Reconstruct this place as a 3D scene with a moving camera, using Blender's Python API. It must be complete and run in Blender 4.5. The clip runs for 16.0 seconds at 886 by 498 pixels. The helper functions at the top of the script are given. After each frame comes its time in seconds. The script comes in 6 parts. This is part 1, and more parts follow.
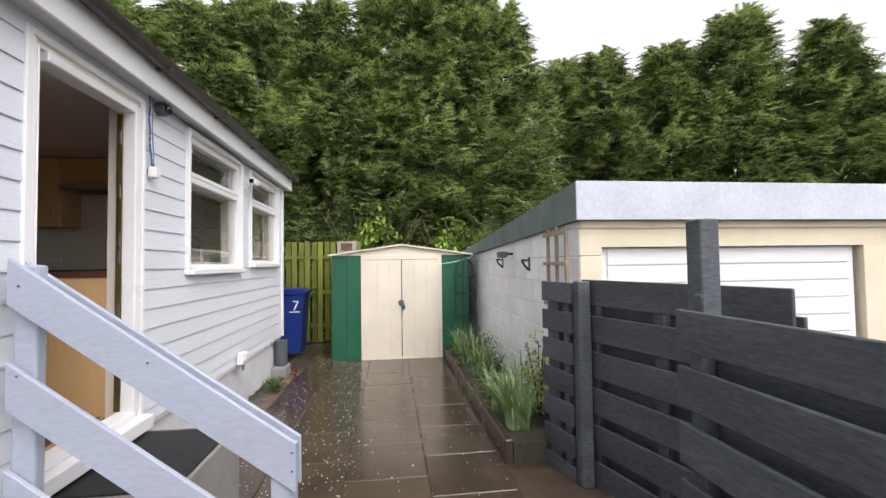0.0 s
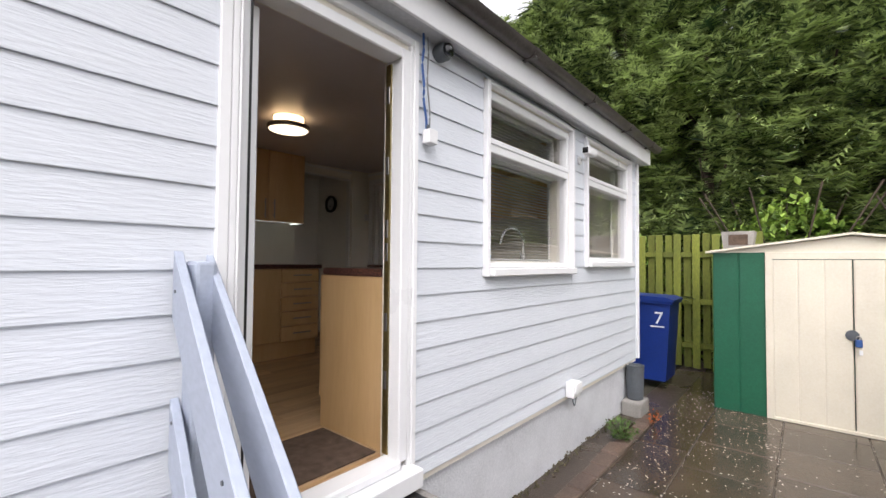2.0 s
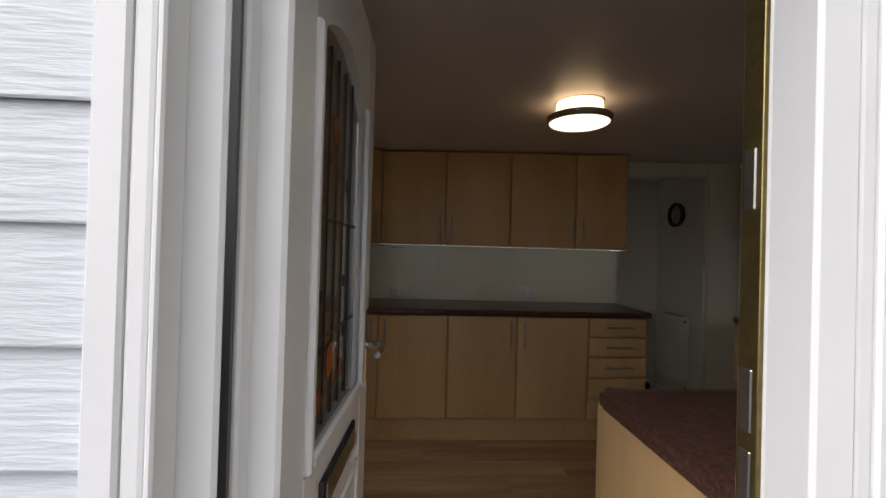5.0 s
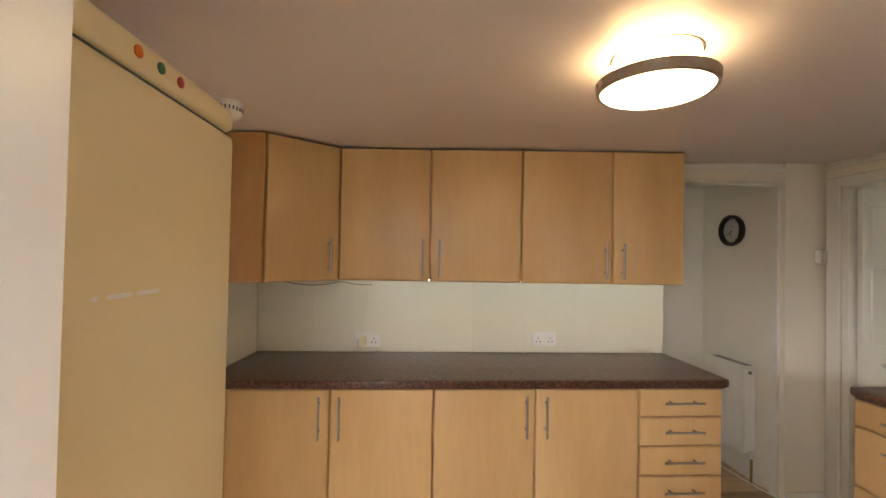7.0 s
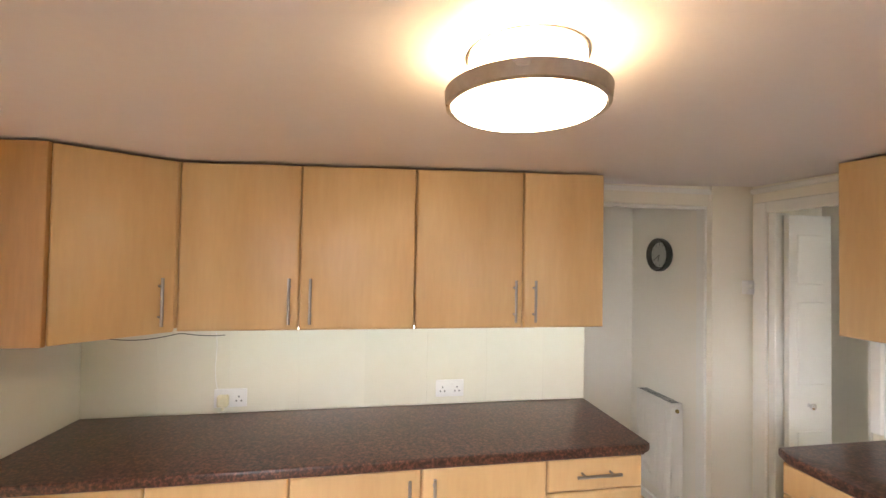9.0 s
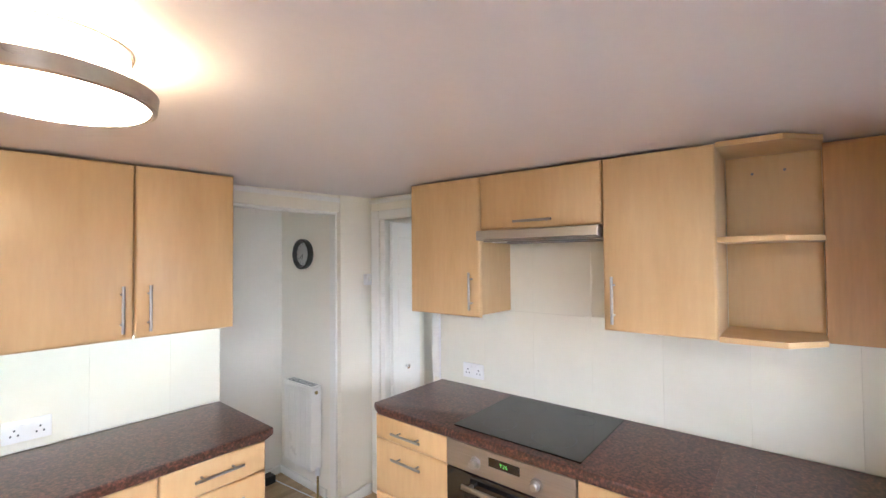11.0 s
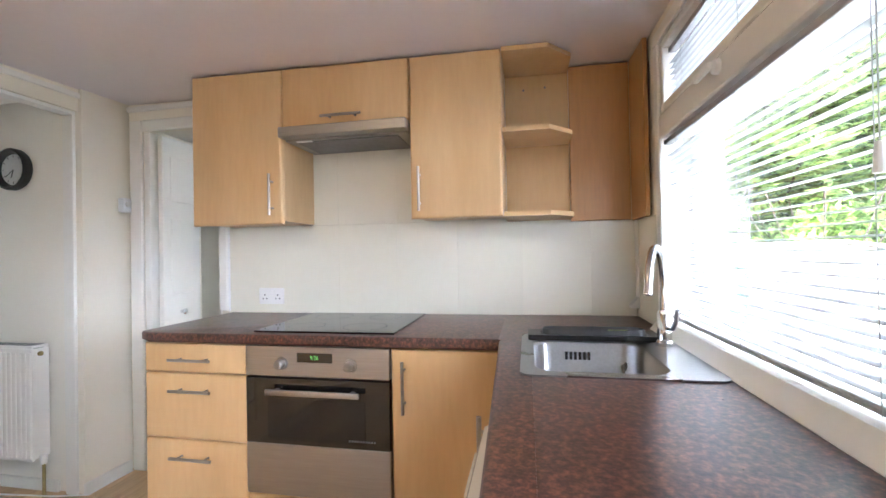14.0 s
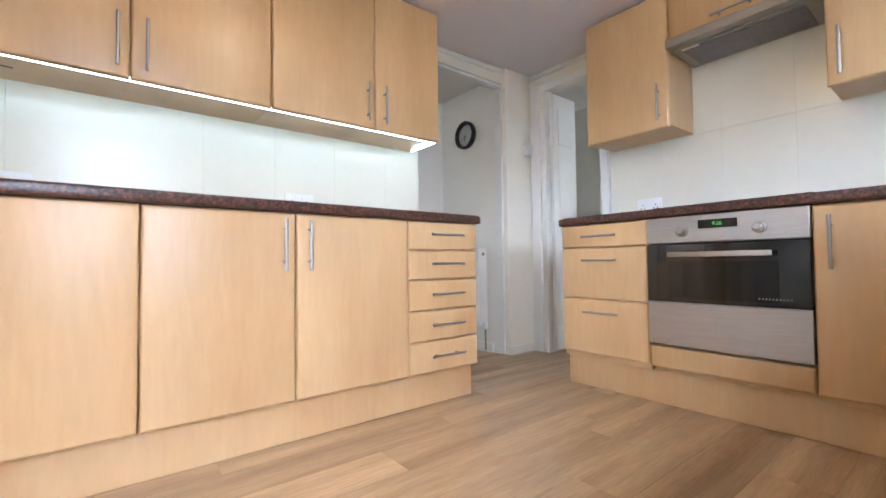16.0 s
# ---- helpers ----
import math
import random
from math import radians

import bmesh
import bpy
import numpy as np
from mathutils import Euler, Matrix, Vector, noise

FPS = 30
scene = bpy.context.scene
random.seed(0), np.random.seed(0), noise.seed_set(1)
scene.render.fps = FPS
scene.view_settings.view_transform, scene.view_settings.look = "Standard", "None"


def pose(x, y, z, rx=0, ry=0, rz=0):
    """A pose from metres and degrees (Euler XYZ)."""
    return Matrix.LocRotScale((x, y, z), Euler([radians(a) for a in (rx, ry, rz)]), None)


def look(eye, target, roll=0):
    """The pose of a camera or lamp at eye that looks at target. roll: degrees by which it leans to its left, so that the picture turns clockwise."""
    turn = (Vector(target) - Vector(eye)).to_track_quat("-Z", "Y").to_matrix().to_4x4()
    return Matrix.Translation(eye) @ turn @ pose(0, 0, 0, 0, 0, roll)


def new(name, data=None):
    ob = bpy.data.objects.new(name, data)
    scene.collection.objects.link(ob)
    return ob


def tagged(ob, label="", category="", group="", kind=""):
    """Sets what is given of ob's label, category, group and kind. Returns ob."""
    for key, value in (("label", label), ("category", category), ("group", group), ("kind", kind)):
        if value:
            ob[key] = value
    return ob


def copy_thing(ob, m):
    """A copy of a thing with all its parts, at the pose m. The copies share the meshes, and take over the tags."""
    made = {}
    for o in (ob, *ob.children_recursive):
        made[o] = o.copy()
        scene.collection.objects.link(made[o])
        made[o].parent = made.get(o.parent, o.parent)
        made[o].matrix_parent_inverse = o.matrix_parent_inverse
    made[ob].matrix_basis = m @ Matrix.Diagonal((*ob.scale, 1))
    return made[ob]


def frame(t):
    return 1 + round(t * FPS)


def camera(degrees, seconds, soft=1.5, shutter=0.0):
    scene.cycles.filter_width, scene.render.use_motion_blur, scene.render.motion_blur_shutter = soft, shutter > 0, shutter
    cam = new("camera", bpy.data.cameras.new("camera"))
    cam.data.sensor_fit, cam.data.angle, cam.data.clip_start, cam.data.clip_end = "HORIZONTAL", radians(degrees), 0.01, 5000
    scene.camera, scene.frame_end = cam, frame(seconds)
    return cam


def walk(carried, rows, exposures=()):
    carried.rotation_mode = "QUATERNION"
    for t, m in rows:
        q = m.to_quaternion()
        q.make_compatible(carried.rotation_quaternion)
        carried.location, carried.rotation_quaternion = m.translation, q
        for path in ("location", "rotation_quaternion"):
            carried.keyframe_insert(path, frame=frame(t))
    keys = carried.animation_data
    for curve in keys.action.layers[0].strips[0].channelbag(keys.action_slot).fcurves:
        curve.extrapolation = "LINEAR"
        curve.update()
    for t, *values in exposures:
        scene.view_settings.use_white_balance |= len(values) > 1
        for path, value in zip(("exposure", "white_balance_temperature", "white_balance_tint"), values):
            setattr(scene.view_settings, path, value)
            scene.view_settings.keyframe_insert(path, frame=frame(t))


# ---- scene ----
# The walk: paved side yard, up the steps, through the open door, round the kitchen.
cam = camera(92.4, 16.0)
PATH = [
    (0, (-2.12, -1.58, 0.927), (-0.136, -1.823, 0.996), -0.8),
    (0.5, (-1.757, -1.522, 0.912), (0.235, -1.361, 0.99), -0.6),
    (1, (-1.396, -1.498, 0.935), (0.534, -0.977, 1.007), -0.1),
    (1.5, (-1.0, -1.492, 0.939), (0.785, -0.594, 1.003), 0.2),
    (2, (-0.627, -1.417, 0.948), (0.893, -0.118, 1.009), 0.5),
    (2.5, (-0.351, -1.312, 0.982), (0.848, 0.288, 1.036), 0.7),
    (3, (-0.106, -1.227, 0.986), (0.672, 0.614, 1.038), 0.7),
    (3.5, (0.057, -1.088, 0.995), (0.431, 0.876, 1.035), 0.9),
    (4, (0.158, -0.885, 1.107), (0.317, 1.109, 1.136), 1.1),
    (4.5, (0.23, -0.668, 1.191), (0.348, 1.329, 1.215), 1.2),
    (5, (0.275, -0.462, 1.291), (0.394, 1.534, 1.308), 1.6),
    (7.3, (0.426, 0.6, 1.51), (0.561, 2.595, 1.555), 1.1),
    (7.5, (0.453, 0.693, 1.538), (0.583, 2.688, 1.595), 1.1),
    (8, (0.533, 0.809, 1.608), (0.657, 2.804, 1.664), 1.1),
    (8.2, (0.588, 0.829, 1.631), (0.707, 2.825, 1.679), 1.1),
    (10.3, (0.88, 0.691, 1.668), (2.049, 2.313, 1.72), 0.1),
    (10.5, (0.889, 0.66, 1.669), (2.178, 2.188, 1.718), -0.1),
    (11, (0.915, 0.586, 1.662), (2.46, 1.854, 1.709), -0.5),
    (11.5, (0.938, 0.527, 1.657), (2.656, 1.549, 1.698), -0.8),
    (12, (0.965, 0.491, 1.634), (2.807, 1.268, 1.669), -1.1),
    (12.5, (1.004, 0.486, 1.553), (2.92, 1.057, 1.579), -1.4),
    (13, (1.036, 0.49, 1.421), (2.988, 0.928, 1.44), -1.6),
    (13.5, (0.993, 0.565, 1.314), (2.952, 0.969, 1.328), -1.5),
    (14, (0.908, 0.698, 1.215), (2.87, 1.086, 1.233), -1.1),
    (14.5, (0.786, 0.832, 1.077), (2.719, 1.342, 1.125), -0.7),
    (15, (0.642, 0.903, 0.939), (2.464, 1.725, 0.992), -0.8),
    (15.5, (0.505, 0.9, 0.783), (2.14, 2.049, 0.842), -0.6),
    (16, (0.418, 0.823, 0.675), (1.656, 2.393, 0.738), -0.7),
]
walk(cam, [(t, look(eye, target, roll)) for t, eye, target, roll in PATH],
     exposures=[(0, 0.17, 6500, 16), (2.5, 0.28, 6450, 15), (4.0, 0.28, 6450, 14), (5.2, 0.12, 6450, 14), (7.3, 3.25, 7050, 12), (8.2, 3.5, 6800, 12), (10.3, 4.05, 5600, 11), (12.0, 4.12, 5400, 10), (14.0, 4.05, 5350, 10), (16.0, 3.92, 5150, 10)])

# ---- light: overcast daylight, one ceiling lamp, a strip of small lights under the wall cupboards ----
world = bpy.data.worlds.new("overcast")
scene.world = world
world.use_nodes = True
wn, wl = world.node_tree.nodes, world.node_tree.links
sky = wn.new("ShaderNodeTexSky")
sky.sky_type, sky.sun_disc = "NISHITA", False
sky.sun_elevation, sky.sun_rotation = radians(52), radians(239)
sky.dust_density, sky.ozone_density = 6.0, 0.5
cloud = wn.new("ShaderNodeHueSaturation")
cloud.inputs["Saturation"].default_value = 0.12
cloud.inputs["Value"].default_value = 2.0
wl.new(sky.outputs["Color"], cloud.inputs["Color"])
veil = wn.new("ShaderNodeMix")
veil.data_type = "RGBA"
veil.inputs["Factor"].default_value = 0.5
veil.inputs["B"].default_value = (9.3, 9.4, 9.6, 1.0)
wl.new(cloud.outputs["Color"], veil.inputs["A"])
wl.new(veil.outputs["Result"], wn["Background"].inputs["Color"])
wn["Background"].inputs["Strength"].default_value = 0.15
sun_data = bpy.data.lights.new("sun", "SUN")
sun_data.energy, sun_data.angle, sun_data.color = 0.6, radians(50), (1.0, 0.97, 0.93)
sun = new("sun", sun_data)
sun.matrix_world = look((0, 0, 20), (0 + 20 * math.cos(radians(52)) * 0.86, 20 * math.cos(radians(52)) * 0.51, 20 - 20 * math.sin(radians(52))))

# ---- materials ----
def rgb(c):
    return (c[0], c[1], c[2], 1.0)


def mat(name, color, rough=0.5, metal=0.0, vary=0.08, scale=6.0, fine=60.0, bump=0.1, stretch=(1, 1, 1), color2=None,
        mix=0.5, coat=0.0, per_object=0.0, rough_vary=0.08, depth=0.004, spec=0.5):
    """A procedural surface with variation at two scales, bump, and an optional second colour in patches."""
    m = bpy.data.materials.new(name)
    m.use_nodes = True
    n, l = m.node_tree.nodes, m.node_tree.links
    b = n["Principled BSDF"]
    tc = n.new("ShaderNodeTexCoord")
    mp = n.new("ShaderNodeMapping")
    mp.inputs["Scale"].default_value = stretch
    l.new(tc.outputs["Object"], mp.inputs["Vector"])
    if per_object:
        oi, ml = n.new("ShaderNodeObjectInfo"), n.new("ShaderNodeMath")
        ml.operation, ml.inputs[1].default_value = "MULTIPLY", 41.0
        l.new(oi.outputs["Random"], ml.inputs[0])
        l.new(ml.outputs[0], mp.inputs["Location"])
    big = n.new("ShaderNodeTexNoise")
    big.inputs["Scale"].default_value, big.inputs["Detail"].default_value = scale, 5
    small = n.new("ShaderNodeTexNoise")
    small.inputs["Scale"].default_value, small.inputs["Detail"].default_value = fine, 4
    for k in (big, small):
        l.new(mp.outputs["Vector"], k.inputs["Vector"])
    ramp = n.new("ShaderNodeValToRGB")
    c2 = color2 or tuple(max(0.0, c * (1 - vary)) for c in color)
    c1 = color if color2 else tuple(min(1.0, c * (1 + vary)) for c in color)
    ramp.color_ramp.elements[0].position, ramp.color_ramp.elements[1].position = 0.5 - 0.5 * mix, 0.5 + 0.5 * mix
    ramp.color_ramp.elements[0].color, ramp.color_ramp.elements[1].color = rgb(c1), rgb(c2)
    l.new(big.outputs["Fac"], ramp.inputs["Fac"])
    fin = n.new("ShaderNodeMix")
    fin.data_type, fin.blend_type = "RGBA", "OVERLAY"
    fin.inputs["Factor"].default_value = min(1.0, vary * 2.5)
    l.new(ramp.outputs["Color"], fin.inputs["A"])
    l.new(small.outputs["Fac"], fin.inputs["B"])
    out = fin.outputs["Result"]
    if per_object:
        info = n.new("ShaderNodeObjectInfo")
        mr = n.new("ShaderNodeMapRange")
        mr.inputs["To Min"].default_value, mr.inputs["To Max"].default_value = 1 - per_object, 1 + per_object
        l.new(info.outputs["Random"], mr.inputs["Value"])
        hs = n.new("ShaderNodeHueSaturation")
        l.new(mr.outputs["Result"], hs.inputs["Value"])
        l.new(out, hs.inputs["Color"])
        out = hs.outputs["Color"]
    l.new(out, b.inputs["Base Color"])
    rr = n.new("ShaderNodeMapRange")
    rr.inputs["To Min"].default_value, rr.inputs["To Max"].default_value = max(0.02, rough - rough_vary), min(1, rough + rough_vary)
    l.new(big.outputs["Fac"], rr.inputs["Value"])
    l.new(rr.outputs["Result"], b.inputs["Roughness"])
    b.inputs["Metallic"].default_value = metal
    b.inputs["Specular IOR Level"].default_value = spec
    if coat:
        b.inputs["Coat Weight"].default_value, b.inputs["Coat Roughness"].default_value = coat, 0.08
    if bump:
        bp = n.new("ShaderNodeBump")
        bp.inputs["Strength"].default_value, bp.inputs["Distance"].default_value = bump, depth
        l.new(small.outputs["Fac"], bp.inputs["Height"])
        l.new(bp.outputs["Normal"], b.inputs["Normal"])
    return m


def glow(name, color, strength):
    m = bpy.data.materials.new(name)
    m.use_nodes = True
    b = m.node_tree.nodes["Principled BSDF"]
    b.inputs["Base Color"].default_value = rgb(color)
    b.inputs["Emission Color"].default_value, b.inputs["Emission Strength"].default_value = rgb(color), strength
    return m


def glass(name, tint=(1, 1, 1), rough=0.0):
    m = bpy.data.materials.new(name)
    m.use_nodes = True
    b = m.node_tree.nodes["Principled BSDF"]
    b.inputs["Base Color"].default_value = rgb(tint)
    b.inputs["Transmission Weight"].default_value, b.inputs["Roughness"].default_value, b.inputs["IOR"].default_value = 1.0, rough, 1.45
    return m


M_CLAD = mat("painted fibre cement board", (0.66, 0.69, 0.73), 0.55, vary=0.04, scale=1.2, fine=42, bump=0.5, stretch=(0.3, 1, 2.6), depth=0.006, per_object=0.015)
M_RENDER = mat("painted render", (0.60, 0.61, 0.63), 0.85, vary=0.12, scale=3, fine=90, bump=0.6, depth=0.006)
M_UPVC = mat("white plastic frame", (0.82, 0.82, 0.82), 0.3, vary=0.03, scale=2, fine=30, bump=0.02)
M_FASCIA = mat("white fascia board", (0.78, 0.78, 0.78), 0.5, vary=0.05, scale=2, fine=40, bump=0.05)
M_SOFFIT = mat("grey painted soffit", (0.55, 0.56, 0.58), 0.7, vary=0.1, scale=3, fine=50, bump=0.1)
M_GUTTER = mat("brown plastic gutter", (0.055, 0.045, 0.042), 0.4, vary=0.25, scale=5, fine=60, bump=0.05)
M_RAIL = mat("grey-blue painted timber", (0.37, 0.41, 0.49), 0.55, vary=0.06, scale=3, fine=70, bump=0.3, stretch=(1, 0.3, 1), depth=0.003)
M_SLAB = mat("wet concrete paving", (0.092, 0.066, 0.046), 0.1, vary=0.3, scale=2.2, fine=120, bump=0.25, color2=(0.04, 0.030, 0.023), mix=0.6, rough_vary=0.11, depth=0.003, per_object=0.2)
M_MUD = mat("wet brown ground", (0.085, 0.062, 0.045), 0.3, vary=0.35, scale=2.5, fine=90, bump=0.5, color2=(0.035, 0.028, 0.022), mix=0.5, rough_vary=0.2)
M_GROUND = mat("dark soil ground", (0.05, 0.045, 0.03), 0.9, vary=0.3, scale=0.8, fine=30, bump=0.5)
M_PETAL = mat("fallen pale petals", (0.58, 0.53, 0.45), 0.95, vary=0.2)
M_SHEDG = mat("dark green enamelled sheet", (0.012, 0.105, 0.055), 0.42, vary=0.12, scale=2, fine=60, bump=0.03)
M_SHEDC = mat("cream enamelled sheet", (0.74, 0.68, 0.55), 0.42, vary=0.07, scale=2.5, fine=60, bump=0.03)
M_FENCE = mat("mossy green timber", (0.20, 0.22, 0.03), 0.85, vary=0.3, scale=4, fine=80, bump=0.5, stretch=(1, 1, 0.25), color2=(0.11, 0.13, 0.025), per_object=0.2)
M_PALLET = mat("dark grey stained timber", (0.06, 0.068, 0.078), 0.55, vary=0.3, scale=5, fine=90, bump=0.5, stretch=(0.25, 0.25, 1), per_object=0.15)
M_BLOCK = mat("white painted blockwork", (0.80, 0.80, 0.80), 0.8, vary=0.1, scale=3, fine=70, bump=0.6, depth=0.006, per_object=0.04)
M_CREAMBLOCK = mat("cream painted blockwork", (0.72, 0.64, 0.48), 0.8, vary=0.08, scale=3, fine=70, bump=0.5, depth=0.006, per_object=0.04)
M_ROOFEDGE = mat("pale grey metal flashing", (0.52, 0.56, 0.62), 0.35, vary=0.1, scale=2, fine=40, bump=0.08)
M_ROOFGREEN = mat("grey-green felt edging", (0.12, 0.16, 0.15), 0.7, vary=0.2, scale=3, fine=60, bump=0.2)
M_GARDOOR = mat("white garage door sheet", (0.78, 0.78, 0.78), 0.4, vary=0.05, scale=2, fine=40, bump=0.03)
M_BLACK = mat("black painted iron", (0.015, 0.015, 0.016), 0.45, vary=0.2, bump=0.05)
M_BIN = mat("blue plastic bin", (0.008, 0.03, 0.19), 0.4, vary=0.1, scale=3, bump=0.05)
M_LEAF = mat("bright green leaves", (0.11, 0.2, 0.03), 0.55, vary=0.3, scale=3, fine=20, bump=0, color2=(0.04, 0.09, 0.016), per_object=0.1)
M_GRASS = mat("strap leaves", (0.12, 0.22, 0.05), 0.45, vary=0.3, scale=8, fine=20, bump=0, color2=(0.3, 0.4, 0.2))
M_YELLOW = mat("yellow-green variegated leaves", (0.36, 0.36, 0.04), 0.55, vary=0.3, scale=8, fine=20, bump=0, color2=(0.07, 0.14, 0.02))
M_ORANGE = mat("orange petals", (0.7, 0.16, 0.01), 0.6, vary=0.1, bump=0)
M_BARK = mat("brown bark", (0.06, 0.042, 0.03), 0.9, vary=0.3, scale=8, fine=60, bump=0.8, stretch=(1, 1, 0.3))
M_MAT = mat("black rubber mat", (0.012, 0.012, 0.013), 0.7, vary=0.3, scale=20, fine=200, bump=0.8)
M_CONC = mat("pale worn concrete", (0.27, 0.255, 0.235), 0.8, vary=0.15, scale=4, fine=90, bump=0.5)
M_GREYPOT = mat("grey plastic", (0.09, 0.1, 0.11), 0.5, vary=0.1, bump=0.05)
M_CABLE = mat("blue cable sheath", (0.03, 0.09, 0.28), 0.45, vary=0.1, bump=0)
M_GREYCABLE = mat("grey cable sheath", (0.2, 0.2, 0.21), 0.5, vary=0.1, bump=0)

M_WOOD = mat("pale maple laminate", (0.67, 0.46, 0.235), 0.33, vary=0.042, scale=2.0, fine=24, bump=0.02, stretch=(2.2, 2.2, 0.34), color2=(0.55, 0.345, 0.155), mix=0.55, per_object=0.035, rough_vary=0.05)
# The door maple again, warmer, with the shade on side panels mixed into its colour.
M_WOODSHADE = mat("warm maple darkened for shade", (0.52, 0.29, 0.115), 0.36, vary=0.06, scale=2, fine=30, bump=0.02, stretch=(2.6, 2.6, 0.28), color2=(0.44, 0.23, 0.08), mix=0.8)
M_STEEL = mat("brushed steel", (0.38, 0.36, 0.335), 0.38, metal=1.0, vary=0.05, scale=3, fine=160, bump=0.06, stretch=(1, 0.05, 1), rough_vary=0.06)
M_SINK = mat("satin sink steel", (0.33, 0.33, 0.34), 0.28, metal=1.0, vary=0.05, scale=3, fine=120, bump=0.04)
M_CHROME = mat("polished chrome", (0.75, 0.75, 0.76), 0.08, metal=1.0, vary=0.02, bump=0, rough_vary=0.03)
M_OVENGLASS = mat("black oven glass", (0.006, 0.006, 0.007), 0.06, vary=0.05, bump=0, rough_vary=0.03, coat=0.5)
M_HOB = mat("black ceramic hob glass", (0.008, 0.008, 0.009), 0.07, vary=0.05, bump=0, rough_vary=0.03)
M_CREAM = mat("cream painted wall", (0.82, 0.78, 0.68), 0.6, vary=0.03, scale=1.5, fine=80, bump=0.08)
M_HALL = mat("pale grey hall paint", (0.82, 0.79, 0.72), 0.65, vary=0.03, scale=1.5, fine=80, bump=0.08)
M_WHITEPAINT = mat("white gloss woodwork", (0.80, 0.79, 0.75), 0.32, vary=0.03, scale=2, fine=60, bump=0.04)
M_TILE = mat("cream glazed wall tile", (0.78, 0.76, 0.66), 0.24, vary=0.025, scale=2, fine=20, bump=0.03, rough_vary=0.04, per_object=0.012)
M_GROUT = mat("pale grout", (0.79, 0.765, 0.665), 0.9, vary=0.05)
M_CEIL = mat("satin mauve-white ceiling panel", (0.75, 0.70, 0.72), 0.38, vary=0.025, scale=0.8, fine=40, bump=0.03, rough_vary=0.05)
M_FRIDGE = mat("cream enamelled fridge", (0.76, 0.66, 0.44), 0.32, vary=0.02, scale=3, fine=120, bump=0.04)
M_WHITEAPP = mat("cream-white appliance enamel", (0.78, 0.74, 0.64), 0.25, vary=0.03, bump=0.01)
M_RAD = mat("white radiator enamel", (0.80, 0.78, 0.74), 0.3, vary=0.03, bump=0.02)
M_PLASTIC = mat("white plastic fitting", (0.80, 0.80, 0.80), 0.35, vary=0.02, bump=0)
M_DARKPLASTIC = mat("dark plastic", (0.012, 0.012, 0.012), 0.35, vary=0.1, bump=0.02)
M_BRASS = mat("dull brass lock strip", (0.34, 0.27, 0.12), 0.4, metal=1.0, vary=0.15, bump=0.05)
M_SLAT = mat("white aluminium blind slat", (0.38, 0.38, 0.38), 0.4, vary=0.03, bump=0)
M_DOORMAT = mat("brown coir matting", (0.09, 0.06, 0.042), 0.95, vary=0.35, scale=20, fine=220, bump=0.8)
M_FOAM = mat("pale blue-grey cloth", (0.35, 0.38, 0.42), 0.9, vary=0.15, bump=0.3)
M_SPONGE = mat("green scouring sponge", (0.42, 0.5, 0.16), 0.9, vary=0.2, bump=0.4)
M_LAMPRING = mat("brushed bronze lamp ring", (0.55, 0.49, 0.43), 0.3, metal=1.0, vary=0.08, bump=0.02)
M_LAMP = glow("white lamp diffuser", (1.0, 0.81, 0.55), 1.9)
M_LAMPTOP = glow("warm lamp upper glow", (1.0, 0.72, 0.38), 2.9)
M_LED = glow("cool strip light", (0.88, 1.0, 0.93), 1.2)
M_GREENLED = glow("green clock digits", (0.25, 1.0, 0.15), 0.014)
M_PANE = glass("clear window glass")
M_FROST = glass("frosted door glass", (0.9, 0.94, 0.95), 0.35)
M_STAINED = glass("dark leaded door glass", (0.55, 0.53, 0.5), 0.05)
M_REDGLASS = mat("amber stained glass", (0.3, 0.07, 0.02), 0.2, vary=0.2, bump=0)


def granite():
    m = mat("red-brown granite laminate", (0.10, 0.045, 0.034), 0.3, vary=0.1, scale=30, fine=200, bump=0.05, rough_vary=0.05)
    n, l = m.node_tree.nodes, m.node_tree.links
    b = n["Principled BSDF"]
    tc = n.new("ShaderNodeTexCoord")
    v = n.new("ShaderNodeTexNoise")
    v.inputs["Scale"].default_value, v.inputs["Detail"].default_value, v.inputs["Roughness"].default_value = 85, 4, 0.65
    l.new(tc.outputs["Object"], v.inputs["Vector"])
    r = n.new("ShaderNodeValToRGB")
    e = r.color_ramp.elements
    e[0].position, e[0].color = 0.34, (0.022, 0.013, 0.012, 1)
    e[1].position, e[1].color = 0.72, (0.23, 0.092, 0.056, 1)
    k = e.new(0.5)
    k.color = (0.075, 0.034, 0.027, 1)
    l.new(v.outputs["Fac"], r.inputs["Fac"])
    l.new(r.outputs["Color"], b.inputs["Base Color"])
    return m


M_GRANITE = granite()


def oak():
    m = mat("oak plank flooring", (0.63, 0.435, 0.24), 0.32, vary=0.12, scale=2.4, fine=30, bump=0.05, stretch=(0.36, 4.2, 1), color2=(0.33, 0.205, 0.105), mix=0.45, per_object=0.11, rough_vary=0.06)
    return m


M_OAK = oak()


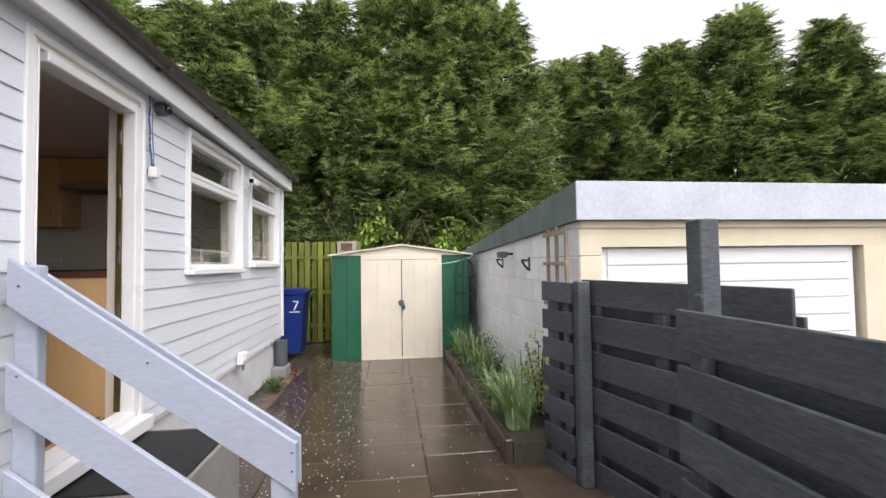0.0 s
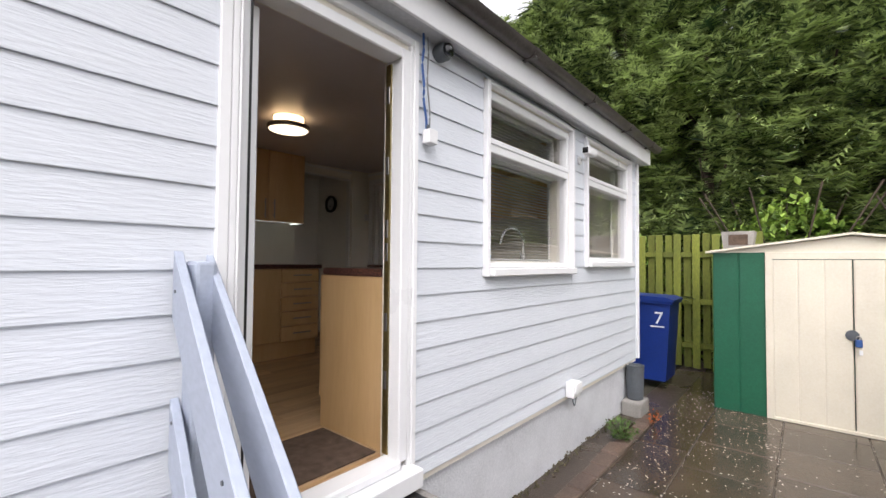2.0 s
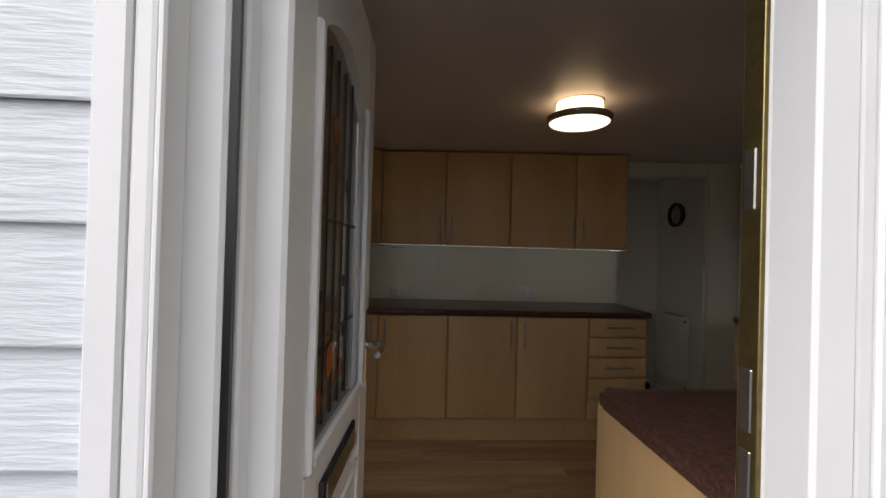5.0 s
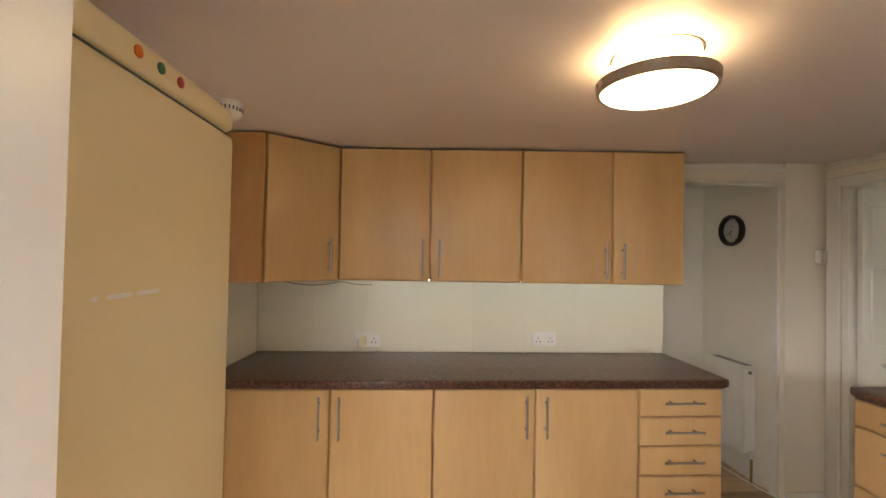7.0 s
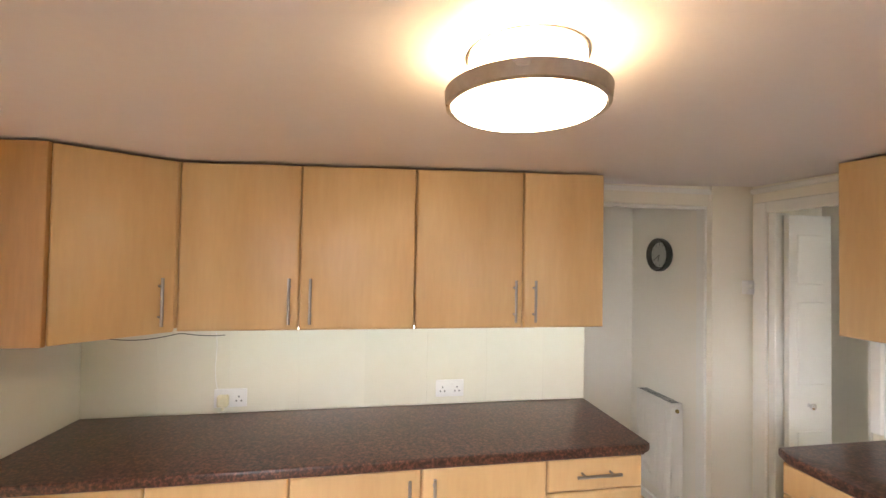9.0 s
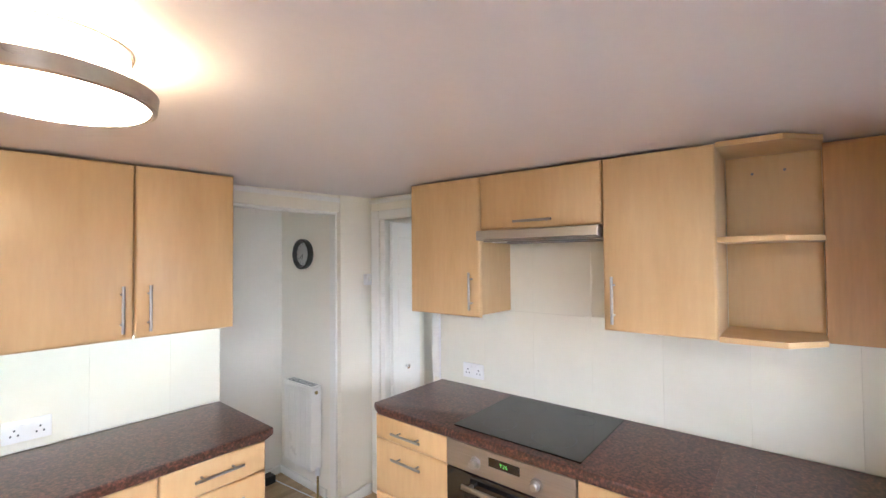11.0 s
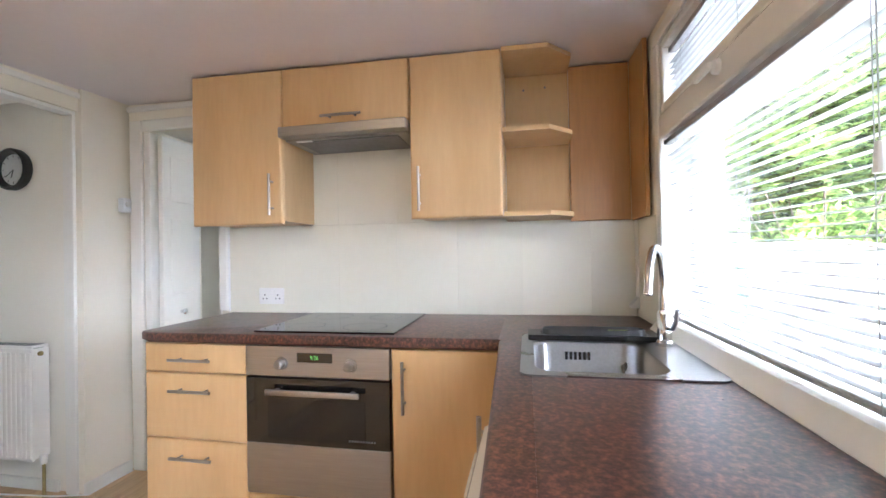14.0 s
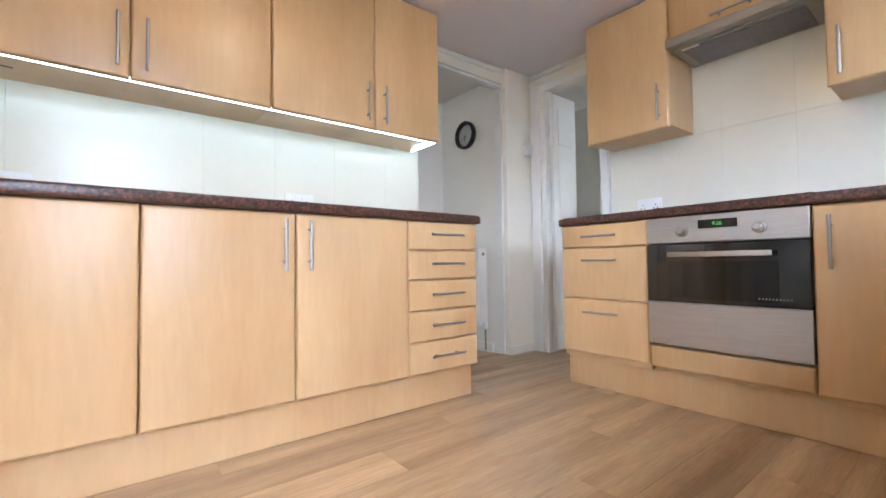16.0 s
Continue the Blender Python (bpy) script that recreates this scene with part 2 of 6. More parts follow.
def foliage(name, dark, light):
    m = bpy.data.materials.new(name)
    m.use_nodes = True
    n, l = m.node_tree.nodes, m.node_tree.links
    b = n["Principled BSDF"]
    g = n.new("ShaderNodeNewGeometry")
    tc = n.new("ShaderNodeTexCoord")
    ns = n.new("ShaderNodeTexNoise")
    ns.inputs["Scale"].default_value, ns.inputs["Detail"].default_value = 1.3, 4
    l.new(tc.outputs["Object"], ns.inputs["Vector"])
    mx = n.new("ShaderNodeMath")
    mx.operation = "MULTIPLY_ADD"
    mx.inputs[1].default_value, mx.inputs[2].default_value = 0.55, -0.05
    l.new(g.outputs["Random Per Island"], mx.inputs[0])
    ad = n.new("ShaderNodeMath")
    l.new(mx.outputs[0], ad.inputs[0])
    l.new(ns.outputs["Fac"], ad.inputs[1])
    r = n.new("ShaderNodeValToRGB")
    r.color_ramp.elements[0].position, r.color_ramp.elements[0].color = 0.48, rgb(dark)
    r.color_ramp.elements[1].position, r.color_ramp.elements[1].color = 1.0, rgb(light)
    l.new(ad.outputs[0], r.inputs["Fac"])
    l.new(r.outputs["Color"], b.inputs["Base Color"])
    b.inputs["Roughness"].default_value = 0.42
    tr = n.new("ShaderNodeBsdfTranslucent")
    l.new(r.outputs["Color"], tr.inputs["Color"])
    ms = n.new("ShaderNodeMixShader")
    ms.inputs["Fac"].default_value = 0.28
    l.new(b.outputs["BSDF"], ms.inputs[1])
    l.new(tr.outputs["BSDF"], ms.inputs[2])
    l.new(ms.outputs["Shader"], n["Material Output"].inputs["Surface"])
    return m


M_CONIFER = foliage("conifer sprays", (0.013, 0.034, 0.011), (0.46, 0.58, 0.2))
M_BUSH = foliage("broad bush leaves", (0.09, 0.17, 0.03), (0.42, 0.58, 0.12))


# ---- building blocks ----
def box(bm, lo, hi, bevel=0.0, seg=1):
    """Adds an upright box from corner lo to corner hi."""
    c = [(a + b) / 2 for a, b in zip(lo, hi)]
    s = [max(1e-4, abs(b - a)) for a, b in zip(lo, hi)]
    r = bmesh.ops.create_cube(bm, size=1.0, matrix=Matrix.Translation(c) @ Matrix.Diagonal((*s, 1)))
    if bevel:
        es = list({e for v in r["verts"] for e in v.link_edges})
        bmesh.ops.bevel(bm, geom=es, offset=min(bevel, min(s) * 0.45), segments=seg, affect="EDGES", profile=0.5)
    return bm


def cyl(bm, a, b, r, r2=None, n=20, caps=True):
    """Adds a cylinder or cone from point a to point b."""
    a, b = Vector(a), Vector(b)
    d = b - a
    m = Matrix.Translation((a + b) / 2) @ d.to_track_quat("Z", "Y").to_matrix().to_4x4()
    bmesh.ops.create_cone(bm, cap_ends=caps, segments=n, radius1=r, radius2=r if r2 is None else r2, depth=d.length, matrix=m)
    return bm


def prism(bm, pts, axis, a, b):
    """Extrudes a polygon, given in the two other axes, along the axis from a to b."""
    def at(p, v):
        return {"x": (v, p[0], p[1]), "y": (p[0], v, p[1]), "z": (p[0], p[1], v)}[axis]
    lo = [bm.verts.new(at(p, a)) for p in pts]
    hi = [bm.verts.new(at(p, b)) for p in pts]
    n = len(pts)
    bm.faces.new(lo)
    bm.faces.new(list(reversed(hi)))
    for i in range(n):
        bm.faces.new((lo[i], hi[i], hi[(i + 1) % n], lo[(i + 1) % n]))
    bmesh.ops.recalc_face_normals(bm, faces=bm.faces)
    return bm


def lathe(bm, centre, profile, n=32, axis="z"):
    """Turns a profile of (radius, along) about an axis through centre."""
    rings = []
    for r, h in profile:
        ring = []
        for i in range(n):
            a = 2 * math.pi * i / n
            u, v = r * math.cos(a), r * math.sin(a)
            off = {"z": (u, v, h), "x": (h, u, v), "y": (u, h, v)}[axis]
            ring.append(bm.verts.new([c + o for c, o in zip(centre, off)]))
        rings.append(ring)
    for p, q in zip(rings, rings[1:]):
        for i in range(n):
            bm.faces.new((p[i], p[(i + 1) % n], q[(i + 1) % n], q[i]))
    bm.faces.new(rings[0])
    bm.faces.new(list(reversed(rings[-1])))
    bmesh.ops.recalc_face_normals(bm, faces=bm.faces)
    return bm


def tube(bm, pts, r, n=10):
    """A round pipe along a smooth line of points."""
    pts = [Vector(p) for p in pts]
    rings = []
    for i, p in enumerate(pts):
        d = (pts[min(i + 1, len(pts) - 1)] - pts[max(i - 1, 0)]).normalized()
        q = d.to_track_quat("Z", "Y").to_matrix()
        rings.append([bm.verts.new(p + q @ Vector((r * math.cos(2 * math.pi * k / n), r * math.sin(2 * math.pi * k / n), 0))) for k in range(n)])
    for a, b in zip(rings, rings[1:]):
        for k in range(n):
            bm.faces.new((a[k], a[(k + 1) % n], b[(k + 1) % n], b[k]))
    bm.faces.new(rings[0])
    bm.faces.new(list(reversed(rings[-1])))
    bmesh.ops.recalc_face_normals(bm, faces=bm.faces)
    return bm


def arc(fn, n=24):
    return [fn(i / (n - 1)) for i in range(n)]


def mesh_of(name, bm, material, smooth=False):
    me = bpy.data.meshes.new(name)
    bm.to_mesh(me)
    bm.free()
    me.materials.append(material)
    if smooth:
        me.shade_smooth()
        me.set_sharp_from_angle(angle=radians(35))
    return me


def part(name, bm, material, parent, label="", smooth=False):
    """One mesh, in the world's own coordinates, as a part of a thing or of a part."""
    ob = new(name, mesh_of(name, bm, material, smooth))
    if parent is not None:
        ob.parent = parent
        if parent.type == "EMPTY":
            ob.matrix_parent_inverse = Matrix.Translation(parent.location).inverted()
    return tagged(ob, label) if label else ob


def thing(name, at, label, category, group="", kind=""):
    ob = new(name)
    ob.empty_display_size = 0.1
    ob.location = at
    return tagged(ob, label, category, group, kind)


def solid(name, bm, material, label="", category="", group="", kind="", smooth=False):
    """A thing that is one mesh."""
    return tagged(new(name, mesh_of(name, bm, material, smooth)), label, category, group, kind)


def B():
    return bmesh.new()


def bx(lo, hi, bevel=0.0, seg=1):
    return box(B(), lo, hi, bevel, seg)

# ---- the house: shell, kitchen, hall and neighbouring rooms ----
ST = "structure"
GZ = -0.605      # yard level; the kitchen floor is 0
CZ = 2.04        # kitchen ceiling at the lamp
YF = 0.20        # inner face of the front wall

b = B()
for x0, x1, z0, z1 in ((-5.0, -0.03, -0.12, 2.25), (-0.03, 0.80, 1.955, 2.25), (-0.03, 0.80, -0.12, -0.02), (0.80, 1.44, -0.12, 2.25),
                       (1.44, 2.62, -0.12, 0.90), (1.44, 2.62, 2.0, 2.25), (2.62, 2.93, -0.12, 2.25),
                       (2.93, 4.10, -0.12, 0.95), (2.93, 4.10, 2.0, 2.25), (4.10, 4.34, -0.12, 2.25)):
    box(b, (x0, 0.024, z0), (x1, YF, z1))
wall_front = tagged(part("wall_south", b, M_CREAM, None), "clad front wall with a door and two windows", "wall", kind=ST)

# cladding boards with a lapped lower edge, cut round the openings
PITCH, Z0 = 0.1315, 1.311
row0 = int((-0.09 - Z0) / PITCH)
holes = ((-0.072, 0.845, -1.0, 2.02), (1.405, 2.64, 0.862, 2.045), (2.895, 4.14, 0.925, 2.03))
for k in range(-11, 7):
    za, zb = Z0 + k * PITCH, Z0 + (k + 1) * PITCH
    za, zb = max(za, -0.085), min(zb, 2.10)
    if zb - za < 0.02:
        continue
    cuts = sorted((h[0], h[1], h[2], h[3]) for h in holes if h[2] < zb - 0.005 and h[3] > za + 0.005)
    pieces, x = [], -5.0
    for h0, h1, h2, h3 in cuts:
        if h2 > za + 0.01:
            pieces.append((h0, h1, za, h2))
        if h3 < zb - 0.01:
            pieces.append((h0, h1, h3, zb))
        pieces.append((x, h0, za, zb))
        x = h1
    pieces.append((x, 4.33, za, zb))
    for x0, x1, a, c in pieces:
        if x1 - x0 < 0.01:
            continue
        joints = [x0] + [j for j in (-3.2 + 0.3 * (k % 3),) if x0 < j < x1] + [x1]
        for u, v in zip(joints, joints[1:]):
            p = prism(B(), ((0.0235, a + 0.002), (0.011, a), (0.010, a + 0.003), (0.0185, c), (0.0235, c)), "x", u + 0.0008, v - 0.0008)
            part("cladding_board", p, M_CLAD, wall_front)
solid("trim_corner", bx((4.33, -0.012, -0.09), (4.37, 0.06, 2.06), 0.004), M_FASCIA, "white corner trim on the clad wall", "trim", kind=ST)
solid("wall_plinth", bx((-5, 0.05, -1.0), (4.30, 0.18, -0.086)), M_RENDER, "grey rendered plinth under the clad wall", "wall", kind=ST)
b = B()
box(b, (4.215, 0.2, -0.12), (4.36, 4.6, 2.25))
box(b, (-2.6, 0.2, -0.12), (-2.45, 4.45, 1.0))
box(b, (-2.6, 0.2, 1.9), (-2.45, 4.45, 2.195))
box(b, (-2.6, 0.2, 1.0), (-2.45, 0.5, 1.9))
box(b, (-2.6, 2.2, 1.0), (-2.45, 4.45, 1.9))
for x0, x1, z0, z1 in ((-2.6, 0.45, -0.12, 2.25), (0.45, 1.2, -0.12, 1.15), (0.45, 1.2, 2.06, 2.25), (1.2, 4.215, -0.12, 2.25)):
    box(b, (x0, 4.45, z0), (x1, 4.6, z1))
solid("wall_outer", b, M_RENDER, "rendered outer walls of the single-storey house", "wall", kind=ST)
solid("roof", bx((-5.1, -0.08, 2.252), (4.48, 0.5, 2.30)), M_GUTTER, "low dark roof edge of the house", "roof", kind=ST)
solid("roof_main", bx((-2.7, 0.501, 2.252), (4.48, 4.8, 2.34)), M_GUTTER, "low dark roof of the house", "roof", kind=ST)
solid("soffit", bx((-5.1, -0.082, 2.062), (4.47, 0.024, 2.072)), M_SOFFIT, "grey soffit under the eaves", "trim", kind=ST)
solid("fascia", bx((-5.1, -0.102, 2.052), (4.49, -0.083, 2.215), 0.003), M_FASCIA, "white fascia board below the gutter", "trim", kind=ST)
solid("bargeboard", bx((4.47, -0.082, 2.056), (4.49, 4.7, 2.25), 0.003), M_FASCIA, "white bargeboard at the gable end", "trim", kind=ST)
g = thing("gutter", (0, -0.15, 2.2), "dark brown plastic gutter on the fascia", "gutter")
prof = [(-0.152 + 0.05 * math.cos(a), 2.245 + 0.055 * math.sin(a)) for a in [math.pi + math.pi * i / 10 for i in range(11)]]
inner = [(-0.152 + 0.044 * math.cos(a), 2.245 + 0.049 * math.sin(a)) for a in [2 * math.pi - math.pi * i / 10 for i in range(11)]]
part("channel", prism(B(), prof + inner, "x", -5.1, 4.58), M_GUTTER, g, smooth=True)
for x in (-2.6, -1.5, -0.3, 0.75, 1.65, 2.6, 3.5, 4.25):
    part("bracket", bx((x, -0.2, 2.19), (x + 0.03, -0.1, 2.2), 0.002), M_GUTTER, g)
    part("joint", prism(B(), [(-0.152 + 0.055 * math.cos(a), 2.245 + 0.060 * math.sin(a)) for a in [math.pi + math.pi * i / 10 for i in range(11)]] +
                        [(-0.152 + 0.050 * math.cos(a), 2.245 + 0.055 * math.sin(a)) for a in [2 * math.pi - math.pi * i / 10 for i in range(11)]], "x", x - 0.012, x + 0.042), M_GUTTER, g)

# rooms behind
b = B()
def west_x(y):
    """The west wall runs slightly out of square."""
    return -0.51 - 0.066 * (3.0 - y)


def west_piece(bm, y0, y1, z0, z1):
    prism(bm, ((west_x(y0), y0), (west_x(y1), y1), (west_x(y1) - 0.07, y1), (west_x(y0) - 0.07, y0)), "z", z0, z1)


west_piece(b, YF, 1.625, 0, 2.2)
west_piece(b, 2.31, 4.45, 0, 2.2)
west_piece(b, 1.625, 2.31, 1.915, 2.2)
solid("wall_west", b, M_CREAM, "cream kitchen wall with a doorway", "wall", kind=ST)
b = B()
box(b, (-0.51, 3.0, 0), (1.934, 3.07, 2.2))
box(b, (1.934, 2.985, 1.99), (2.712, 3.07, 2.2))
box(b, (2.712, 2.965, 0), (2.985, 3.09, 2.2))
solid("wall_north", b, M_CREAM, "cream kitchen wall with a wide opening to the hall", "wall", kind=ST)
b = B()
box(b, (3.0, YF, 0), (3.07, 2.31, 2.2))
box(b, (2.985, 2.37, 1.965), (3.07, 2.965, 2.2))
box(b, (2.985, 2.82, 0), (3.07, 2.965, 1.965))
box(b, (2.985, 2.31, 0), (3.07, 2.37, 2.2))
solid("wall_east", b, M_CREAM, "cream kitchen wall with a narrow doorway", "wall", kind=ST)
for nm_, lo, hi in (("wall_hall_east", (2.72, 3.092, 0), (2.79, 3.73, 2.2)), ("wall_hall_north", (0.2, 3.73, 0), (2.79, 3.8, 2.2)), ("wall_hall_west", (0.13, 3.07, 0), (0.2, 3.8, 2.2))):
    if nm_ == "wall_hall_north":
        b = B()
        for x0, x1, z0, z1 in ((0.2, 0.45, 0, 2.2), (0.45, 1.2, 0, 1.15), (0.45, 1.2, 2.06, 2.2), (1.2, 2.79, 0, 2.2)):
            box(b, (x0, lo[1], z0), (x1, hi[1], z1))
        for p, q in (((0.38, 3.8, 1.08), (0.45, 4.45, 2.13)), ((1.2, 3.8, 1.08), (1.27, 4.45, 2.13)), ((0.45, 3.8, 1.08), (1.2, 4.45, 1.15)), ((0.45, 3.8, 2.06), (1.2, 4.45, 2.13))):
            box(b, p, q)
    else:
        b = bx(lo, hi)
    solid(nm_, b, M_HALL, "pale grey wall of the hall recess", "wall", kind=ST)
b = B()
box(b, (3.07, 3.5, 0), (4.2, 3.57, 2.2))
box(b, (4.15, 0.2, 0), (4.213, 3.5, 2.2))
solid("wall_side_room", b, M_CREAM, "cream walls of the room past the narrow door", "wall", kind=ST)
b = B()
box(b, (-2.45, 3.9, 0), (-0.64, 3.97, 2.2))
solid("wall_lounge", b, M_HALL, "pale walls of the room past the glazed door", "wall", kind=ST)


def ceil_z(x, y):
    """The kitchen ceiling falls slightly to the west and south."""
    return 2.038 + 0.0225 * x + 0.014 * (y - 2.5)


def hug(bm, gap=0.008):
    """Fits the tops of wall cupboards to the sloping ceiling."""
    for v in bm.verts:
        if v.co.z > 1.98:
            v.co.z = ceil_z(v.co.x, v.co.y) - gap - (2.07 - v.co.z if v.co.z < 2.07 else 0)
    return bm


b = bx((-0.72, YF, 2.0), (3.0, 3.0, 2.05))
for v in b.verts:
    v.co.z += ceil_z(v.co.x, v.co.y) - 2.0
solid("ceiling", b, M_CEIL, "satin mauve-white kitchen ceiling", "ceiling", kind=ST)
b = B()
box(b, (-2.6, 0.2, 2.2), (4.215, 4.45, 2.24))
box(b, (0.2, 3.07, 2.075), (2.72, 3.73, 2.12))
solid("ceiling_rooms", b, M_HALL, "white ceilings of the other rooms", "ceiling", kind=ST)
b = B()
box(b, (-2.6, 0.03, -0.1), (4.215, 4.45, -0.014))
floor = solid("floor", b, M_OAK, "oak-effect plank flooring", "floor", kind=ST)
solid("trim_opening", box(box(B(), (2.694, 3.0, 0), (2.711, 3.068, 1.972), 0.003), (1.934, 3.0, 1.972), (2.711, 3.068, 1.989), 0.003), M_WHITEPAINT, "white lining round the hall opening", "trim", kind=ST)
solid("cornice", box(box(B(), (1.87, 2.972, 2.055), (2.98, 2.984, 2.084), 0.004), (2.966, 2.31, 2.065), (2.984, 2.966, 2.094), 0.004), M_WHITEPAINT, "thin white cornice above the openings", "trim", kind=ST)
b = B()
box(b, (2.70, 2.948, 0), (2.968, 2.964, 0.06), 0.004)
box(b, (2.70, 3.13, 0), (2.719, 3.73, 0.06), 0.004)
box(b, (1.0, 3.712, 0), (2.70, 3.729, 0.06), 0.004)
solid("baseboard", b, M_WHITEPAINT, "white painted skirting in the hall recess", "skirting", kind=ST)

# narrow doorway with a folding leaf in the east wall
d = thing("door_2", (2.98, 2.6, 0), "white frame of a narrow doorway with a folding panelled leaf standing open", "door", kind=ST)
part("architrave", bx((2.962, 2.86, 0), (2.984, 2.945, 2.01), 0.006), M_WHITEPAINT, d)
part("architrave", bx((2.962, 2.312, 0.92), (2.984, 2.36, 2.01), 0.006), M_WHITEPAINT, d)
part("architrave", bx((2.962, 2.36, 1.945), (2.984, 2.86, 2.01), 0.006), M_WHITEPAINT, d)
part("jamb", bx((2.978, 2.818, 0), (3.08, 2.858, 1.944), 0.003), M_WHITEPAINT, d)
part("jamb", bx((2.978, 2.362, 0), (3.08, 2.376, 1.944), 0.003), M_WHITEPAINT, d)
leaf = part("leaf", bx((3.02, 2.775, 0.02), (3.30, 2.808, 1.93), 0.003), M_WHITEPAINT, d)
for z0, z1 in ((0.12, 0.75), (1.0, 1.45), (1.55, 1.82)):
    part("panel", bx((3.07, 2.768, z0), (3.25, 2.776, z1), 0.005), M_WHITEPAINT, leaf)
part("knob", lathe(B(), (3.146, 2.775, 0.889), ((0.011, -0.001), (0.008, -0.012), (0.017, -0.022), (0.017, -0.03), (0.008, -0.036)), 20, "y"), M_CHROME, leaf, "chrome knob", True)

# doorway in the west wall with a half-open glazed door
d = thing("door_3", (-0.51, 1.85, 0), "white frame and a glazed white door standing open into the next room", "door", kind=ST)
part("architrave", bx((-0.509, 2.19, 0), (-0.488, 2.235, 1.985), 0.006), M_WHITEPAINT, d)
part("architrave", bx((-0.509, 1.45, 0), (-0.488, 1.52, 1.985), 0.006), M_WHITEPAINT, d)
part("architrave", bx((-0.509, 1.52, 1.915), (-0.488, 2.19, 1.985), 0.006), M_WHITEPAINT, d)
part("jamb", bx((-0.6, 2.165, 0), (-0.505, 2.189, 1.914), 0.003), M_WHITEPAINT, d)
part("jamb", bx((-0.6, 1.521, 0), (-0.505, 1.545, 1.914), 0.003), M_WHITEPAINT, d)


def turned(bm, hinge, deg):
    if deg > 0:
        hinge = Vector(hinge)
        bmesh.ops.translate(bm, verts=bm.verts, vec=(0.058, 0, 0))
        hinge = hinge + Vector((0.058, 0, 0))
    bmesh.ops.transform(bm, matrix=Matrix.Translation(hinge) @ Matrix.Rotation(radians(deg), 4, "Z") @ Matrix.Translation(-Vector(hinge)), verts=bm.verts)
    return bm


H3 = (-0.60, 2.17, 0)
b = B()
for lo, hi in (((-0.60, 1.56), (-0.56, 1.66)), ((-0.60, 2.06), (-0.56, 2.165))):
    box(b, (lo[0], lo[1], 0.01), (hi[0], hi[1], 1.905), 0.003)
box(b, (-0.60, 1.66, 1.79), (-0.56, 2.06, 1.905), 0.003)
box(b, (-0.60, 1.66, 0.01), (-0.56, 2.06, 0.86), 0.003)
leaf = part("leaf", turned(b, H3, -112), M_WHITEPAINT, d)
part("pane", turned(bx((-0.585, 1.66, 0.86), (-0.575, 2.06, 1.79)), H3, -112), M_FROST, leaf, "frosted glass pane")
part("latch_plate", turned(bx((-0.592, 1.552, 0.95), (-0.568, 1.559, 1.05), 0.002), H3, -112), M_BRASS, leaf, "brass latch plate")
for z in (0.25, 1.55):
    h_ = part("hinge", turned(bx((-0.559, 2.135, z), (-0.556, 2.165, z + 0.1), 0.001), H3, -112), M_WHITEPAINT, leaf, "painted butt hinge")
    part("knuckle", cyl(B(), (-0.592, 2.161, z), (-0.592, 2.161, z + 0.1), 0.006, n=10), M_WHITEPAINT, h_)
b = B()
for lo, hi in (((1.66, 0.86), (1.68, 1.79)), ((2.04, 0.86), (2.06, 1.79)), ((1.68, 0.86), (2.04, 0.88)), ((1.68, 1.77), (2.04, 1.79))):
    box(b, (-0.562, lo[0], lo[1]), (-0.552, hi[0], hi[1]), 0.004)
part("bead", turned(b, H3, -112), M_WHITEPAINT, leaf)

d.location.x -= 0.05
d.location.y += 0.105

# front door: frame, sill and an inward-opened leaf with leaded glass
d = thing("door_1", (0.37, 0.08, 0), "white plastic front door standing open inwards with leaded glass", "door", kind=ST)
part("trim_board", bx((-0.073, 0.002, -0.03), (-0.034, 0.03, 2.02), 0.004), M_UPVC, d)
part("trim_board", bx((0.815, 0.002, -0.03), (0.847, 0.03, 2.02), 0.004), M_UPVC, d)
part("trim_board", bx((-0.034, 0.002, 1.985), (0.815, 0.03, 2.02), 0.004), M_UPVC, d)
part("cover_strip", bx((-0.0335, 0.006, -0.02), (-0.008, 0.03, 1.985), 0.006, 2), M_UPVC, d)
part("cover_strip", bx((0.79, 0.006, -0.02), (0.8145, 0.03, 1.985), 0.006, 2), M_UPVC, d)
part("frame_outer", bx((-0.006, 0.052, 0.03), (0.046, 0.11, 1.95), 0.005), M_UPVC, d)
part("frame_edge", bx((-0.0075, 0.004, -0.02), (0.002, 0.0515, 1.95), 0.003), M_UPVC, d)
part("frame_outer", bx((0.734, 0.001, 0.03), (0.788, 0.072, 1.95), 0.005), M_UPVC, d)
part("frame_inner", bx((0.736, 0.0725, 0.03), (0.788, 0.112, 1.95), 0.003), M_UPVC, d)
part("frame_head", bx((0.046, 0.002, 1.90), (0.734, 0.11, 1.95), 0.005), M_UPVC, d)
part("gasket", bx((0.0465, 0.058, 0.03), (0.056, 0.066, 1.90)), M_DARKPLASTIC, d, "black rubber seal")
part("frame_stop", bx((0.0465, 0.072, 0.03), (0.062, 0.11, 1.90), 0.004), M_UPVC, d)
strip = part("lock_strip", bx((0.728, 0.074, 0.05), (0.7355, 0.110, 1.89), 0.001), M_BRASS, d, "dull brass lock strip with keeps")
for z in (0.35, 0.62, 0.95, 1.06, 1.36, 1.7):
    part("keep", bx((0.7245, 0.082, z), (0.7285, 0.102, z + 0.085), 0.002), M_STEEL, strip)
sill = part("sill", bx((-0.05, -0.07, -0.085), (0.83, 0.12, 0.0), 0.006), M_UPVC, d)
part("threshold", bx((0.012, -0.01, 0.001), (0.745, 0.10, 0.045), 0.008), M_UPVC, d)
HD = (0.045, 0.105, 0)
